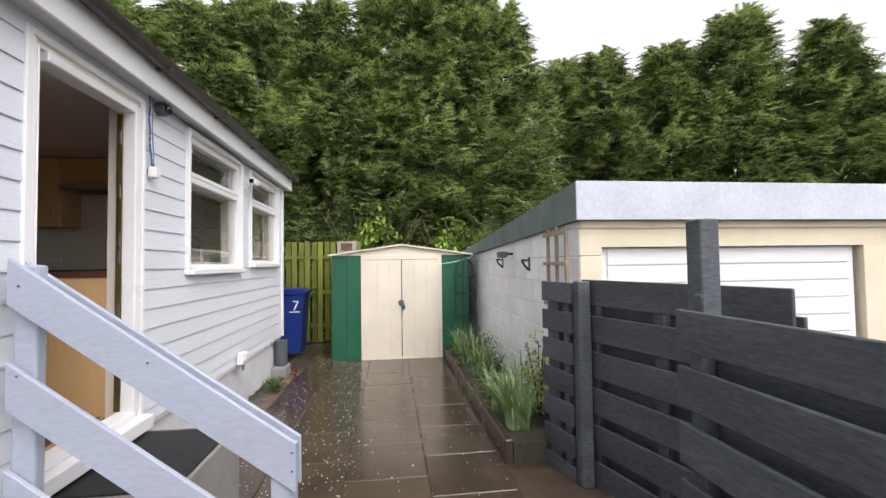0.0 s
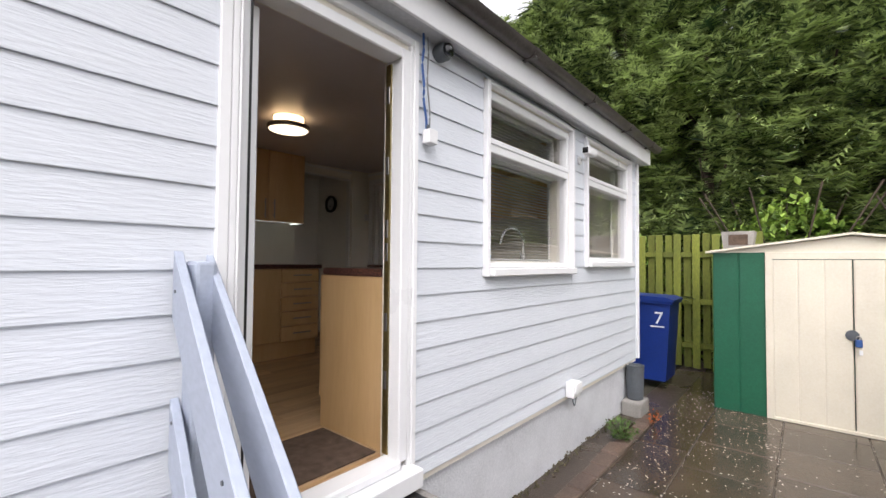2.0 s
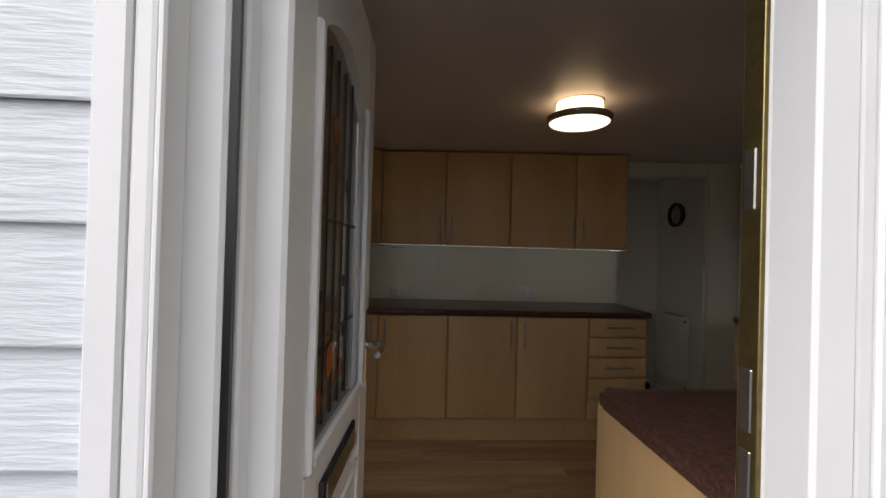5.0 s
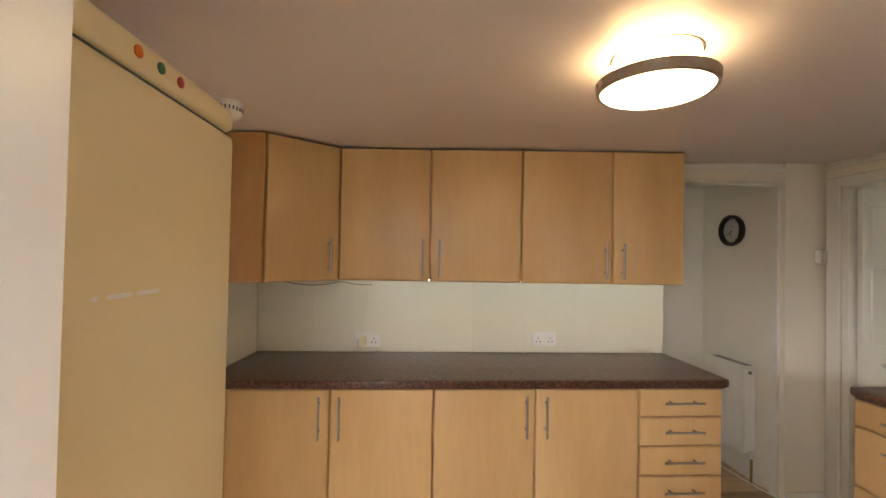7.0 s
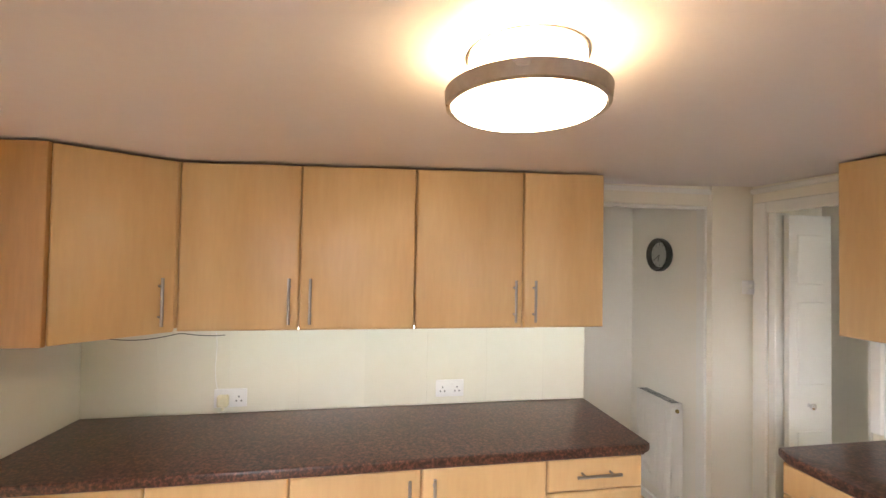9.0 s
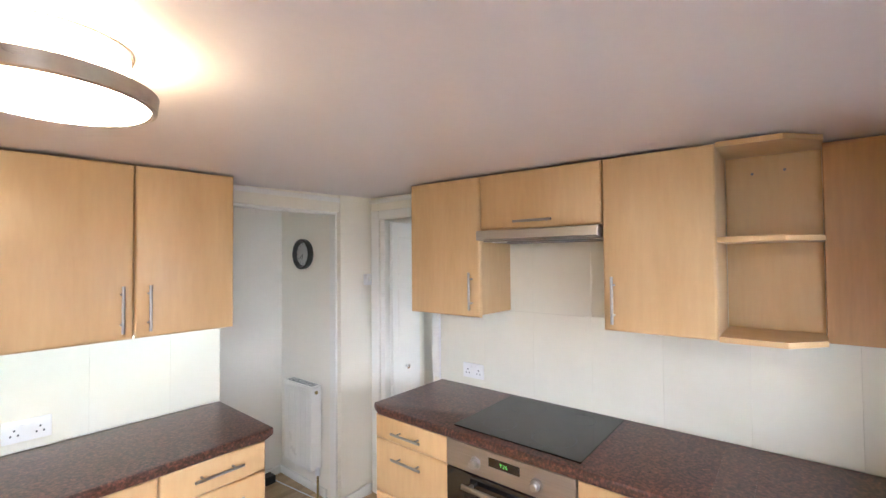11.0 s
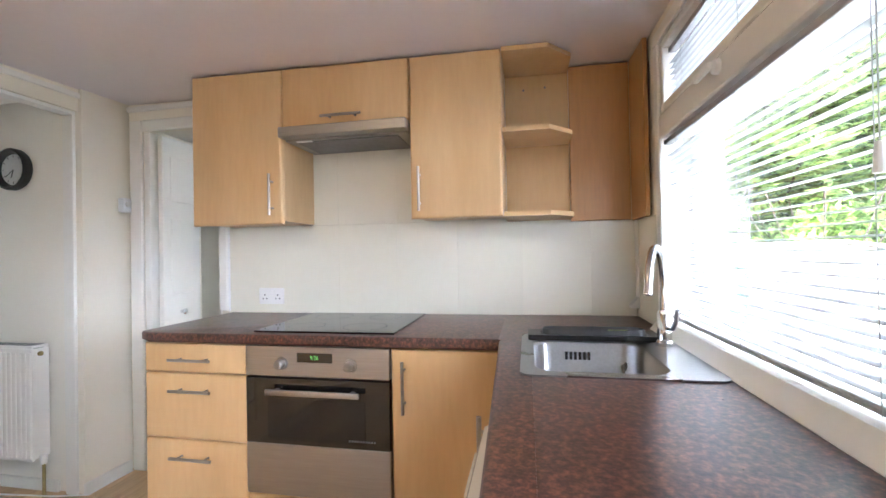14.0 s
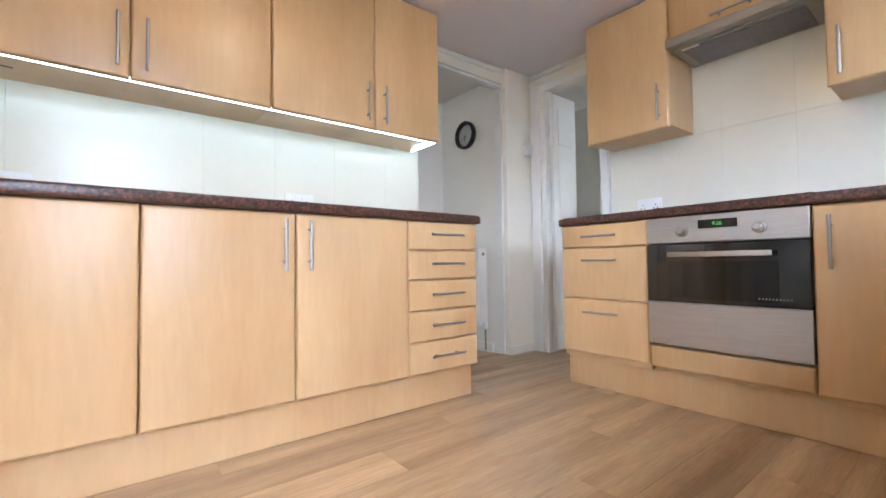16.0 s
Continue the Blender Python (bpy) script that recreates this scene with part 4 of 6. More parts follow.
part("panel", hug(bx((2.722, YF + 0.013, 1.346), (2.954, YF + 0.031, 2.07), 0.002)), M_WOODSHADE, c)

# east wall base: drawers, oven, door
G = "base units"
c = unit("drawer_unit", "maple base unit with three drawers and bar handles", "W", 1.797, 2.278, 2.99, BF, -1, 0.16, 0.869, G, "drawers")
for zt_, zb_ in ((0.866, 0.742), (0.742, 0.471), (0.471, 0.185)):
    front(c, "drawer", "W", 1.797, 2.278, zb_, zt_, BF, -1, (2.037, zt_ - 0.065 if zt_ < 0.8 else 0.802, False))
c = unit("base_cabinet", "maple base cupboard with one door beside the oven", "W", 0.802, 1.202, 2.99, BF, -1, 0.16, 0.869, G)
front(c, "door", "W", 0.802, 1.202, 0.182, 0.866, BF, -1, (1.148, 0.73, True))
c = unit("oven_housing", "maple oven housing with a blank panel below", "W", 1.202, 1.797, 2.99, BF + 0.02, -1, 0.16, 0.285, G)
front(c, "panel", "W", 1.202, 1.797, 0.182, 0.281, BF, -1)
o = thing("oven", (2.7, 1.5, 0.285), "built-in steel and black glass electric oven", "oven")
part("body", bx((2.43, 1.206, 0.288), (2.97, 1.793, 0.866)), M_DARKPLASTIC, o)
cp = part("control_panel", bx((2.402, 1.203, 0.748), (2.43, 1.796, 0.866), 0.003), M_STEEL, o, "brushed steel control panel")
for y in (1.639, 1.356):
    k = part("knob", lathe(B(), (2.402, y, 0.799), ((0.026, 0.0), (0.024, -0.006), (0.019, -0.008), (0.017, -0.028), (0.012, -0.032)), 24, "x"), M_STEEL, cp, "steel knob", True)
dsp = part("display", bx((2.3995, 1.428, 0.806), (2.4018, 1.572, 0.842)), M_OVENGLASS, cp, "black clock display")
cv = bpy.data.curves.new("digits", "FONT")
cv.body, cv.size, cv.align_x, cv.align_y = "9:26", 0.021, "CENTER", "CENTER"
dg = new("digits", cv)
me = bpy.data.meshes.new_from_object(dg.evaluated_get(bpy.context.evaluated_depsgraph_get()))
bpy.data.objects.remove(dg)
me.materials.append(M_GREENLED)
me.transform(Matrix(((0, 0, -1, 2.3988), (-1, 0, 0, 1.5), (0, 1, 0, 0.824), (0, 0, 0, 1))))
dg = new("digits", me)
dg.parent = dsp
od = part("oven_door", bx((2.402, 1.203, 0.487), (2.43, 1.796, 0.744), 0.003), M_OVENGLASS, o, "black glass oven door")
part("inner_window", bx((2.4005, 1.30, 0.505), (2.4022, 1.70, 0.665), 0.0005), M_HOB, od)
b = bx((2.362, 1.31, 0.686), (2.374, 1.69, 0.708), 0.004, 2)
for y in (1.345, 1.655):
    box(b, (2.374, y - 0.008, 0.69), (2.402, y + 0.008, 0.704), 0.002)
part("door_handle", b, M_STEEL, od, "brushed steel door handle", True)
part("lower_panel", bx((2.402, 1.203, 0.29), (2.43, 1.796, 0.486), 0.003), M_STEEL, o, "brushed steel lower panel")
b = B()
for i in range(10):
    box(b, (2.3995, 1.26 + i * 0.011, 0.515), (2.4008, 1.266 + i * 0.011, 0.522))
part("badge_dashes", b, M_GREYCABLE, od)
pz = thing("plinth", (2.47, 1.5, 0), "maple plinth under the oven run", "plinth")
part("front_board", bx((2.465, 0.75, 0.002), (2.483, 2.278, 0.158), 0.002), M_WOOD, pz)
part("return_board", bx((2.485, 2.26, 0.002), (2.98, 2.278, 0.158), 0.002), M_WOOD, pz)
hb = thing("hob", (2.7, 1.49, WT), "black glass induction hob set on the worktop", "hob")
part("glass_plate", bx((2.438, 1.195, WT + 0.0005), (2.955, 1.785, WT + 0.007), 0.003), M_HOB, hb)
for cx, cy, r in ((2.57, 1.36, 0.09), (2.57, 1.62, 0.075), (2.83, 1.36, 0.075), (2.83, 1.62, 0.09)):
    b = B()
    for i in range(40):
        a, a2 = 2 * math.pi * i / 40, 2 * math.pi * (i + 0.7) / 40
        v = [bm_v for bm_v in (b.verts.new((cx + r * math.cos(a), cy + r * math.sin(a), WT + 0.0074)), b.verts.new((cx + r * math.cos(a2), cy + r * math.sin(a2), WT + 0.0074)),
                               b.verts.new((cx + (r - 0.002) * math.cos(a2), cy + (r - 0.002) * math.sin(a2), WT + 0.0074)), b.verts.new((cx + (r - 0.002) * math.cos(a), cy + (r - 0.002) * math.sin(a), WT + 0.0074)))]
        b.faces.new(v)
    part("zone_ring", b, M_GREYPOT, hb, "faint grey cooking zone ring")

# L-shaped worktop over the oven run and the window run, cut out for the sink
SX0, SX1, SY0, SY1 = 1.965, 2.485, 0.245, 0.722
b = B()
for pts in (((2.392, 2.24), (2.43, 2.308), (2.984, 2.308), (2.984, 0.802), (2.392, 0.802)),):
    prism(b, pts, "z", WT - 0.040, WT)
es = [e for e in b.edges if abs(e.verts[0].co.z - e.verts[1].co.z) < 1e-6 and (abs(e.verts[0].co.x - 2.392) < 0.04 and abs(e.verts[1].co.x - 2.392) < 0.04 or (e.verts[0].co.y > 2.3 and e.verts[1].co.y > 2.3))]
bmesh.ops.bevel(b, geom=es, offset=0.010, segments=3, affect="EDGES", profile=0.5)
wt2 = solid("worktop", b, M_GRANITE, "red-brown granite-effect worktop along the oven run", "worktop", smooth=True)
wt3 = thing("worktop", (1.6, 0.5, WT), "red-brown granite-effect worktop along the window", "worktop")
b = B()
w = prism(b, ((0.845, 0.742), (2.3915, 0.80), (2.3915, SY1 - 0.03), (0.80, SY1 - 0.03), (0.80, 0.715)), "z", WT - 0.040, WT)
es = [e for e in b.edges if abs(e.verts[0].co.z - e.verts[1].co.z) < 1e-6 and (min(v.co.y for v in e.verts) > 0.705 or max(v.co.x for v in e.verts) < 0.85)]
bmesh.ops.bevel(b, geom=es, offset=0.010, segments=3, affect="EDGES", profile=0.5)
part("front_slab", b, M_GRANITE, wt3, smooth=True)
for nm_, lo, hi in (("end_slab", (0.80, YF + 0.001), (SX0 + 0.01, SY1 - 0.0302)), ("rear_strip", (SX0 + 0.0101, YF + 0.001), (2.984, SY0 + 0.008)), ("corner_slab", (SX1 - 0.01, SY0 + 0.0081), (2.984, SY1 - 0.0302)), ("joint_slab", (2.3917, SY1 - 0.03), (2.984, 0.8018))):
    part(nm_, bx((*lo, WT - 0.040), (*hi, WT)), M_GRANITE, wt3)

# sink: steel rim and one large bowl, a black tray standing across it
sk = thing("sink", (2.2, 0.48, WT), "stainless steel inset sink with one large bowl", "sink")


def bowl(bm, x0, x1, y0, y1, zt, zb, r=0.06, t=0.0):
    """A basin with rounded corners, open at the top, with a flat rim to the outline."""
    def ring(inset, z, rad, n=6):
        pts = []
        for cx, cy, a0 in ((x1 - inset - rad, y1 - inset - rad, 0), (x0 + inset + rad, y1 - inset - rad, 90), (x0 + inset + rad, y0 + inset + rad, 180), (x1 - inset - rad, y0 + inset + rad, 270)):
            for i in range(n + 1):
                a = radians(a0 + 90 * i / n)
                pts.append(bm.verts.new((cx + rad * math.cos(a), cy + rad * math.sin(a), z)))
        return pts
    rings = [ring(0, zt, r), ring(0.004, zt - 0.006, r), ring(0.01, zb + 0.03, r), ring(0.02, zb + 0.008, r), ring(0.04, zb, r * 0.8)]
    for p, q in zip(rings, rings[1:]):
        for i in range(len(p)):
            bm.faces.new((p[i], p[(i + 1) % len(p)], q[(i + 1) % len(p)], q[i]))
    bm.faces.new(rings[-1])
    return rings[0]


b = B()
inner_ring = bowl(b, 2.005, 2.36, 0.355, 0.685, WT + 0.004, WT - 0.17, 0.055)
outer = []
x0, x1, y0, y1 = SX0, SX1, SY0, SY1
n = len(inner_ring)
for i, v in enumerate(inner_ring):
    q = i // 7
    cx, cy = ((x1, y1), (x0, y1), (x0, y0), (x1, y0))[q]
    rad = 0.03
    sx, sy = (1, -1, -1, 1)[q], (1, 1, -1, -1)[q]
    a = radians(90 * q + 90 * (i % 7) / 6)
    outer.append(b.verts.new((cx - sx * rad + rad * math.cos(a), cy - sy * rad + rad * math.sin(a), WT + 0.005)))
for i in range(n):
    b.faces.new((outer[i], outer[(i + 1) % n], inner_ring[(i + 1) % n], inner_ring[i]))
low = [b.verts.new((v.co.x, v.co.y, WT + 0.0005)) for v in outer]
for i in range(n):
    b.faces.new((low[i], low[(i + 1) % n], outer[(i + 1) % n], outer[i]))
bmesh.ops.recalc_face_normals(b, faces=b.faces)
part("basin", b, M_SINK, sk, smooth=True)
b = B()
for i in range(6):
    box(b, (2.346, 0.505 + i * 0.014, WT - 0.05), (2.3505, 0.513 + i * 0.014, WT - 0.025))
part("overflow", b, M_DARKPLASTIC, sk, "dark overflow slots")
part("waste", lathe(B(), (2.18, 0.53, WT - 0.1695), ((0.04, 0.0), (0.038, 0.003), (0.02, 0.004), (0.018, 0.001)), 24), M_CHROME, sk, "chrome waste", True)
tp = thing("mixer_tap", (2.335, 0.285, WT), "tall chrome mixer tap with a swan neck", "tap")
part("body", lathe(B(), (2.335, 0.285, WT + 0.005), ((0.027, 0.0), (0.027, 0.01), (0.021, 0.018), (0.021, 0.095), (0.017, 0.105), (0.015, 0.11)), 24), M_CHROME, tp, smooth=True)
part("spout", tube(B(), [(2.335, 0.285, WT + 0.11 + 0.085 * i / 4) for i in range(5)] +
                   [(2.335 - 0.09 * (1 - math.cos(a)), 0.285 + 0.045 * (1 - math.cos(a)), WT + 0.195 + 0.112 * math.sin(a)) for a in [math.pi * i / 16 for i in range(1, 16)]] + [(2.153, 0.376, WT + 0.2), (2.148, 0.379, WT + 0.18)], 0.0115, 14), M_CHROME, tp, smooth=True)
lv = part("lever", tube(B(), [(2.315, 0.28, WT + 0.06), (2.29, 0.275, WT + 0.065), (2.272, 0.27, WT + 0.09), (2.262, 0.268, WT + 0.125)], 0.008, 10), M_CHROME, tp, smooth=True)
tr = thing("sink_tray", (2.425, 0.48, WT), "black plastic washing-up tray across the sink", "tray")
b = B()
bowl(b, 2.385, 2.475, 0.31, 0.66, WT + 0.022, WT + 0.008, 0.04)
r = [v for v in b.verts if abs(v.co.z - (WT + 0.022)) < 1e-5]
o2 = []
for i, v in enumerate(r):
    q = i // 7
    cx, cy = ((2.484, 0.70), (2.372, 0.70), (2.372, 0.28), (2.484, 0.28))[q]
    sx, sy = (1, -1, -1, 1)[q], (1, 1, -1, -1)[q]
    a = radians(90 * q + 90 * (i % 7) / 6)
    o2.append(b.verts.new((cx - sx * 0.012 + 0.012 * math.cos(a), cy - sy * 0.012 + 0.012 * math.sin(a), WT + 0.023)))
n = len(r)
for i in range(n):
    b.faces.new((o2[i], o2[(i + 1) % n], r[(i + 1) % n], r[i]))
l2 = [b.verts.new((v.co.x, v.co.y, WT + 0.0055)) for v in o2]
for i in range(n):
    b.faces.new((l2[i], l2[(i + 1) % n], o2[(i + 1) % n], o2[i]))
bmesh.ops.recalc_face_normals(b, faces=b.faces)
part("tray", b, M_DARKPLASTIC, tr, smooth=True)
solid("dishcloth", lathe(B(), (2.43, 0.50, WT + 0.008), ((0.02, 0.0), (0.034, 0.004), (0.03, 0.012), (0.012, 0.016)), 14), M_FOAM, "folded pale blue-grey cloth in the tray", "cloth", smooth=True)
solid("sponge", bx((2.405, 0.36, WT + 0.0085), (2.455, 0.44, WT + 0.03), 0.008, 2), M_SPONGE, "green and white sponge in the tray", "sponge")

solid("blue_sponge_ball", lathe(B(), (1.60, 0.135, 0.957), ((0.012, 0.0), (0.03, 0.01), (0.036, 0.032), (0.028, 0.055), (0.008, 0.066)), 18), mat("light blue foam", (0.12, 0.45, 0.7), 0.8, vary=0.1), "light blue round sponge on the window sill", "sponge", smooth=True)

# window run: end panel, narrow unit, washing machine, corner unit
NF = 0.772
c = unit("base_cabinet", "maple base unit with a bar handle by the front door", "N", 0.815, 1.228, YF + 0.005, NF, 1, 0.16, 0.869, "base units")
front(c, "door", "N", 0.815, 1.228, BB, BT, NF, 1, (1.17, 0.745, True))
part("end_panel", bx((0.804, YF + 0.002, 0.002), (0.8135, 0.728, 0.869), 0.002), M_WOOD, c, "plain maple end panel")
NF = 0.782
c = unit("base_cabinet", "maple corner base unit under the sink", "N", 1.832, 2.385, YF + 0.005, NF, 1, 0.16, 0.70, "base units")
front(c, "door", "N", 1.832, 2.385, BB, BT, NF, 1, (1.875, 0.745, True))
part("corner_post", bx((2.386, 0.745, 0.16), (2.409, 0.8015, 0.869), 0.002), M_WOOD, c)
for x0, x1 in ((0.815, 1.228), (1.832, 2.46)):
    solid("plinth", bx((x0, 0.68, 0.002), (x1, 0.695, 0.158), 0.002), M_WOOD, "maple plinth under the window run", "plinth")
wm = thing("washing_machine", (1.530, 0.5, 0), "cream-white front-loading washing machine under the worktop", "washing machine")
part("body", bx((1.236, YF + 0.03, 0.012), (1.826, 0.775, 0.848), 0.02, 3), M_WHITEAPP, wm, smooth=True)
b = prism(B(), ((0.776, 0.66), (0.795, 0.665), (0.812, 0.70), (0.81, 0.79), (0.795, 0.84), (0.776, 0.848)), "x", 1.238, 1.822)
fp = part("fascia", b, M_WHITEAPP, wm, smooth=True)
part("drawer", bx((1.650, 0.811, 0.70), (1.810, 0.816, 0.79), 0.002), M_WHITEAPP, fp)
part("dial", lathe(B(), (1.350, 0.811, 0.745), ((0.034, 0.0), (0.032, 0.012), (0.026, 0.022), (0.01, 0.024)), 24, "y"), M_PLASTIC, fp, smooth=True)
part("buttons", bx((1.430, 0.811, 0.735), (1.570, 0.816, 0.755), 0.002), M_GREYCABLE, fp)
pd = part("door_ring", lathe(B(), (1.533, 0.776, 0.41), ((0.215, 0.0), (0.215, 0.02), (0.20, 0.045), (0.165, 0.052), (0.15, 0.03), (0.13, 0.018)), 40, "y"), M_WHITEAPP, wm, smooth=True)
part("door_glass", lathe(B(), (1.533, 0.79, 0.41), ((0.15, 0.003), (0.12, -0.004 + 0.02), (0.06, 0.024), (0.01, 0.026)), 32, "y"), M_OVENGLASS, pd, "dark round door glass", True)
part("filter_flap", bx((1.270, 0.775, 0.05), (1.430, 0.782, 0.13), 0.003), M_WHITEAPP, wm)

# fridge freezer
fr = thing("fridge_freezer", (-0.28, 1.2, 0), "tall cream fridge freezer with coloured lights above the door", "fridge")
part("body", bx((-0.505, 0.905, 0.01), (-0.105, 1.495, 1.80), 0.012, 2), M_FRIDGE, fr, smooth=True)
fd = part("upper_door", bx((-0.10, 0.90, 0.70), (-0.045, 1.50, 1.752), 0.014, 3), M_FRIDGE, fr, smooth=True)
part("lower_door", bx((-0.10, 0.90, 0.06), (-0.045, 1.50, 0.692), 0.014, 3), M_FRIDGE, fr, smooth=True)
tpn = part("top_panel", bx((-0.103, 0.90, 1.759), (-0.045, 1.50, 1.815), 0.018, 3), M_FRIDGE, fr, smooth=True)
# Dark grey strip laid in the gap to draw its shadow.
part("gap_shadow", bx((-0.104, 0.905, 1.751), (-0.06, 1.495, 1.76)), M_GREYPOT, fr, "dark strip standing in for the shadow between panel and door")
for y, m_ in ((1.14, M_ORANGE), (1.20, M_SHEDG), (1.26, mat("red indicator lens", (0.35, 0.02, 0.02), 0.3, bump=0))):
    part("indicator", lathe(B(), (-0.0455, y, 1.787), ((0.010, 0.0), (0.010, 0.003), (0.006, 0.005)), 16, "x"), m_, tpn, "small coloured indicator light", True)
b = B()
for i, wd in enumerate((0.012, 0.03, 0.02, 0.03, 0.024)):
    box(b, (-0.0455, 1.06 + i * 0.032, 1.405), (-0.044, 1.06 + i * 0.032 + wd, 1.412))
part("badge", b, M_PLASTIC, fd, "small pale raised badge")

# sockets
def socket(face, a, z, d, out, group="sockets"):
    s = thing("double_socket", ax(face, a, d, z), "white double power socket on the wall tiles", "socket", group)
    p = part("plate", fbox(B(), face, a - 0.073, a + 0.073, d, d + out * 0.009, z - 0.043, z + 0.043, 0.003, 2), M_PLASTIC, s, smooth=True)
    for da in (-0.038, 0.038):
        b = B()
        for dx, dz in ((0, 0.006), (-0.011, -0.014), (0.011, -0.014)):
            fbox(b, face, a + da + dx - 0.003, a + da + dx + 0.003, d + out * 0.009, d + out * 0.0095, z + dz - 0.004, z + dz + 0.004)
        part("pin_holes", b, M_GREYPOT, p)
        part("switch", fbox(B(), face, a + da * 0.4 - 0.006, a + da * 0.4 + 0.006, d + out * 0.009, d + out * 0.013, z + 0.016, z + 0.03, 0.001), M_PLASTIC, p)
    return s


socket("S", 0.128, 0.98, 2.9845, -1)
socket("S", 1.184, 0.99, 2.9845, -1)
socket("W", 2.055, 1.0, 2.9845, -1)
solid("plug", box(bx((0.075, 2.945, 0.945), (0.125, 2.974, 1.0), 0.008, 2), (0.095, 2.95, 0.93), (0.105, 2.97, 0.946), 0.002), mat("ivory plug plastic", (0.78, 0.72, 0.52), 0.4), "ivory plug in the double socket", "plug")

# ceiling lamp and smoke alarm
LX, LY = 1.052, 1.585
CL = ceil_z(LX, LY)
lamp = thing("ceiling_lamp", (LX, LY, CL), "round flush ceiling lamp with a bronze ring, lit", "ceiling lamp")
part("ceiling_plate", lathe(B(), (LX, LY, CL), ((0.117, 0.006), (0.118, -0.005), (0.113, -0.0065)), 48), M_LAMPRING, lamp, "thin bronze plate against the ceiling", True)
part("base", lathe(B(), (LX, LY, CL), ((0.112, -0.007), (0.112, -0.068), (0.110, -0.070)), 48), M_LAMPTOP, lamp, "warm glowing upper body", True)
part("ring", lathe(B(), (LX, LY, CL), ((0.111, -0.0705), (0.154, -0.0715), (0.158, -0.074), (0.155, -0.101), (0.148, -0.104), (0.144, -0.1015), (0.12, -0.085)), 64), M_LAMPRING, lamp, smooth=True)
part("diffuser", lathe(B(), (LX, LY, CL), ((0.1435, -0.1015), (0.139, -0.105), (0.11, -0.108), (0.05, -0.110), (0.01, -0.1105)), 48), M_LAMP, lamp, "glowing white diffuser", True)
CA = ceil_z(-0.30, 2.045)
sa = thing("smoke_alarm", (-0.30, 2.045, CA), "white round smoke alarm on the ceiling", "smoke alarm")
body = part("body", lathe(B(), (-0.30, 2.045, CA), ((0.05, 0.002), (0.052, -0.012), (0.05, -0.04), (0.044, -0.05), (0.03, -0.062), (0.01, -0.066)), 32), M_PLASTIC, sa, smooth=True)
b = B()
for i in range(24):
    a = 2 * math.pi * i / 24
    m_ = Matrix.Translation((-0.30, 2.045, CA - 0.03)) @ Matrix.Rotation(a, 4, "Z")
    bmesh.ops.create_cube(b, size=1.0, matrix=m_ @ Matrix.Translation((0.0512, 0, 0)) @ Matrix.Diagonal((0.002, 0.005, 0.014, 1)))
part("vents", b, M_GREYPOT, body)

# hall: clock, radiator, thermostat
ck = thing("wall_clock", (2.70, 3.40, 1.707), "round black wall clock on the hall wall", "clock")
part("rim", lathe(B(), (2.719, 3.40, 1.707), ((0.105, 0.0), (0.112, -0.012), (0.112, -0.04), (0.10, -0.046), (0.088, -0.03), (0.084, -0.016)), 40, "x"), M_BLACK, ck, smooth=True)
fc = part("face", cyl(B(), (2.7025, 3.40, 1.707), (2.70, 3.40, 1.707), 0.083, n=40), mat("pale grey clock face", (0.45, 0.45, 0.44), 0.5, vary=0.05), ck, "pale grey clock face")
b = B()
for ang, ln, w_ in ((200, 0.045, 0.006), (235, 0.065, 0.004)):
    m_ = Matrix.Translation((2.6985, 3.40, 1.707)) @ Matrix.Rotation(radians(ang), 4, "X") @ Matrix.Translation((0, 0, ln / 2)) @ Matrix.Diagonal((0.001, w_, ln, 1))
    bmesh.ops.create_cube(b, size=1.0, matrix=m_)
part("pointers", b, M_BLACK, fc, "black clock pointers")
for i in range(12):
    b = B()
    m_ = Matrix.Translation((2.6985, 3.40, 1.707)) @ Matrix.Rotation(radians(30 * i), 4, "X") @ Matrix.Translation((0, 0, 0.071)) @ Matrix.Diagonal((0.001, 0.003, 0.012, 1))
    bmesh.ops.create_cube(b, size=1.0, matrix=m_)
    part("hour_mark", b, M_BLACK, fc)
rd = thing("radiator", (2.68, 3.36, 0.18), "white panel radiator on the hall wall", "radiator")
b = B()
for x_ in (2.628, 2.69):
    for i in range(11):
        y0 = 3.185 + i * 0.0315
        part("flute", bx((x_ - 0.006, y0 + 0.004, 0.205), (x_, y0 + 0.026, 0.745), 0.003), M_RAD, rd)
    part("panel", bx((x_ - 0.001, 3.185, 0.19), (x_ + 0.010, 3.532, 0.765), 0.003), M_RAD, rd)
b = box(B(), (2.625, 3.183, 0.766), (2.705, 3.534, 0.778), 0.002)
part("top_grille", b, M_RAD, rd)
b = B()
for i in range(14):
    box(b, (2.635, 3.2 + i * 0.023, 0.7782), (2.695, 3.212 + i * 0.023, 0.7792))
part("grille_slots", b, M_GREYPOT, rd)
part("side_cover", bx((2.622, 3.178, 0.20), (2.704, 3.1845, 0.762), 0.002), M_RAD, rd)
part("vent_valve", cyl(B(), (2.66, 3.178, 0.735), (2.66, 3.170, 0.735), 0.012, n=14), M_BRASS, rd, "brass bleed valve")
vl = part("valve", lathe(B(), (2.66, 3.16, 0.17), ((0.012, 0.0), (0.016, 0.01), (0.016, 0.045), (0.008, 0.05)), 16), M_PLASTIC, rd, smooth=True)
part("pipe", tube(B(), [(2.66, 3.16, 0.0), (2.66, 3.16, 0.18), (2.66, 3.18, 0.21)], 0.0075, 10), M_BRASS, rd, "brass pipe tail")
ts = thing("thermostat", (2.95, 2.945, 1.52), "small white wall switch box on the pier", "switch box")
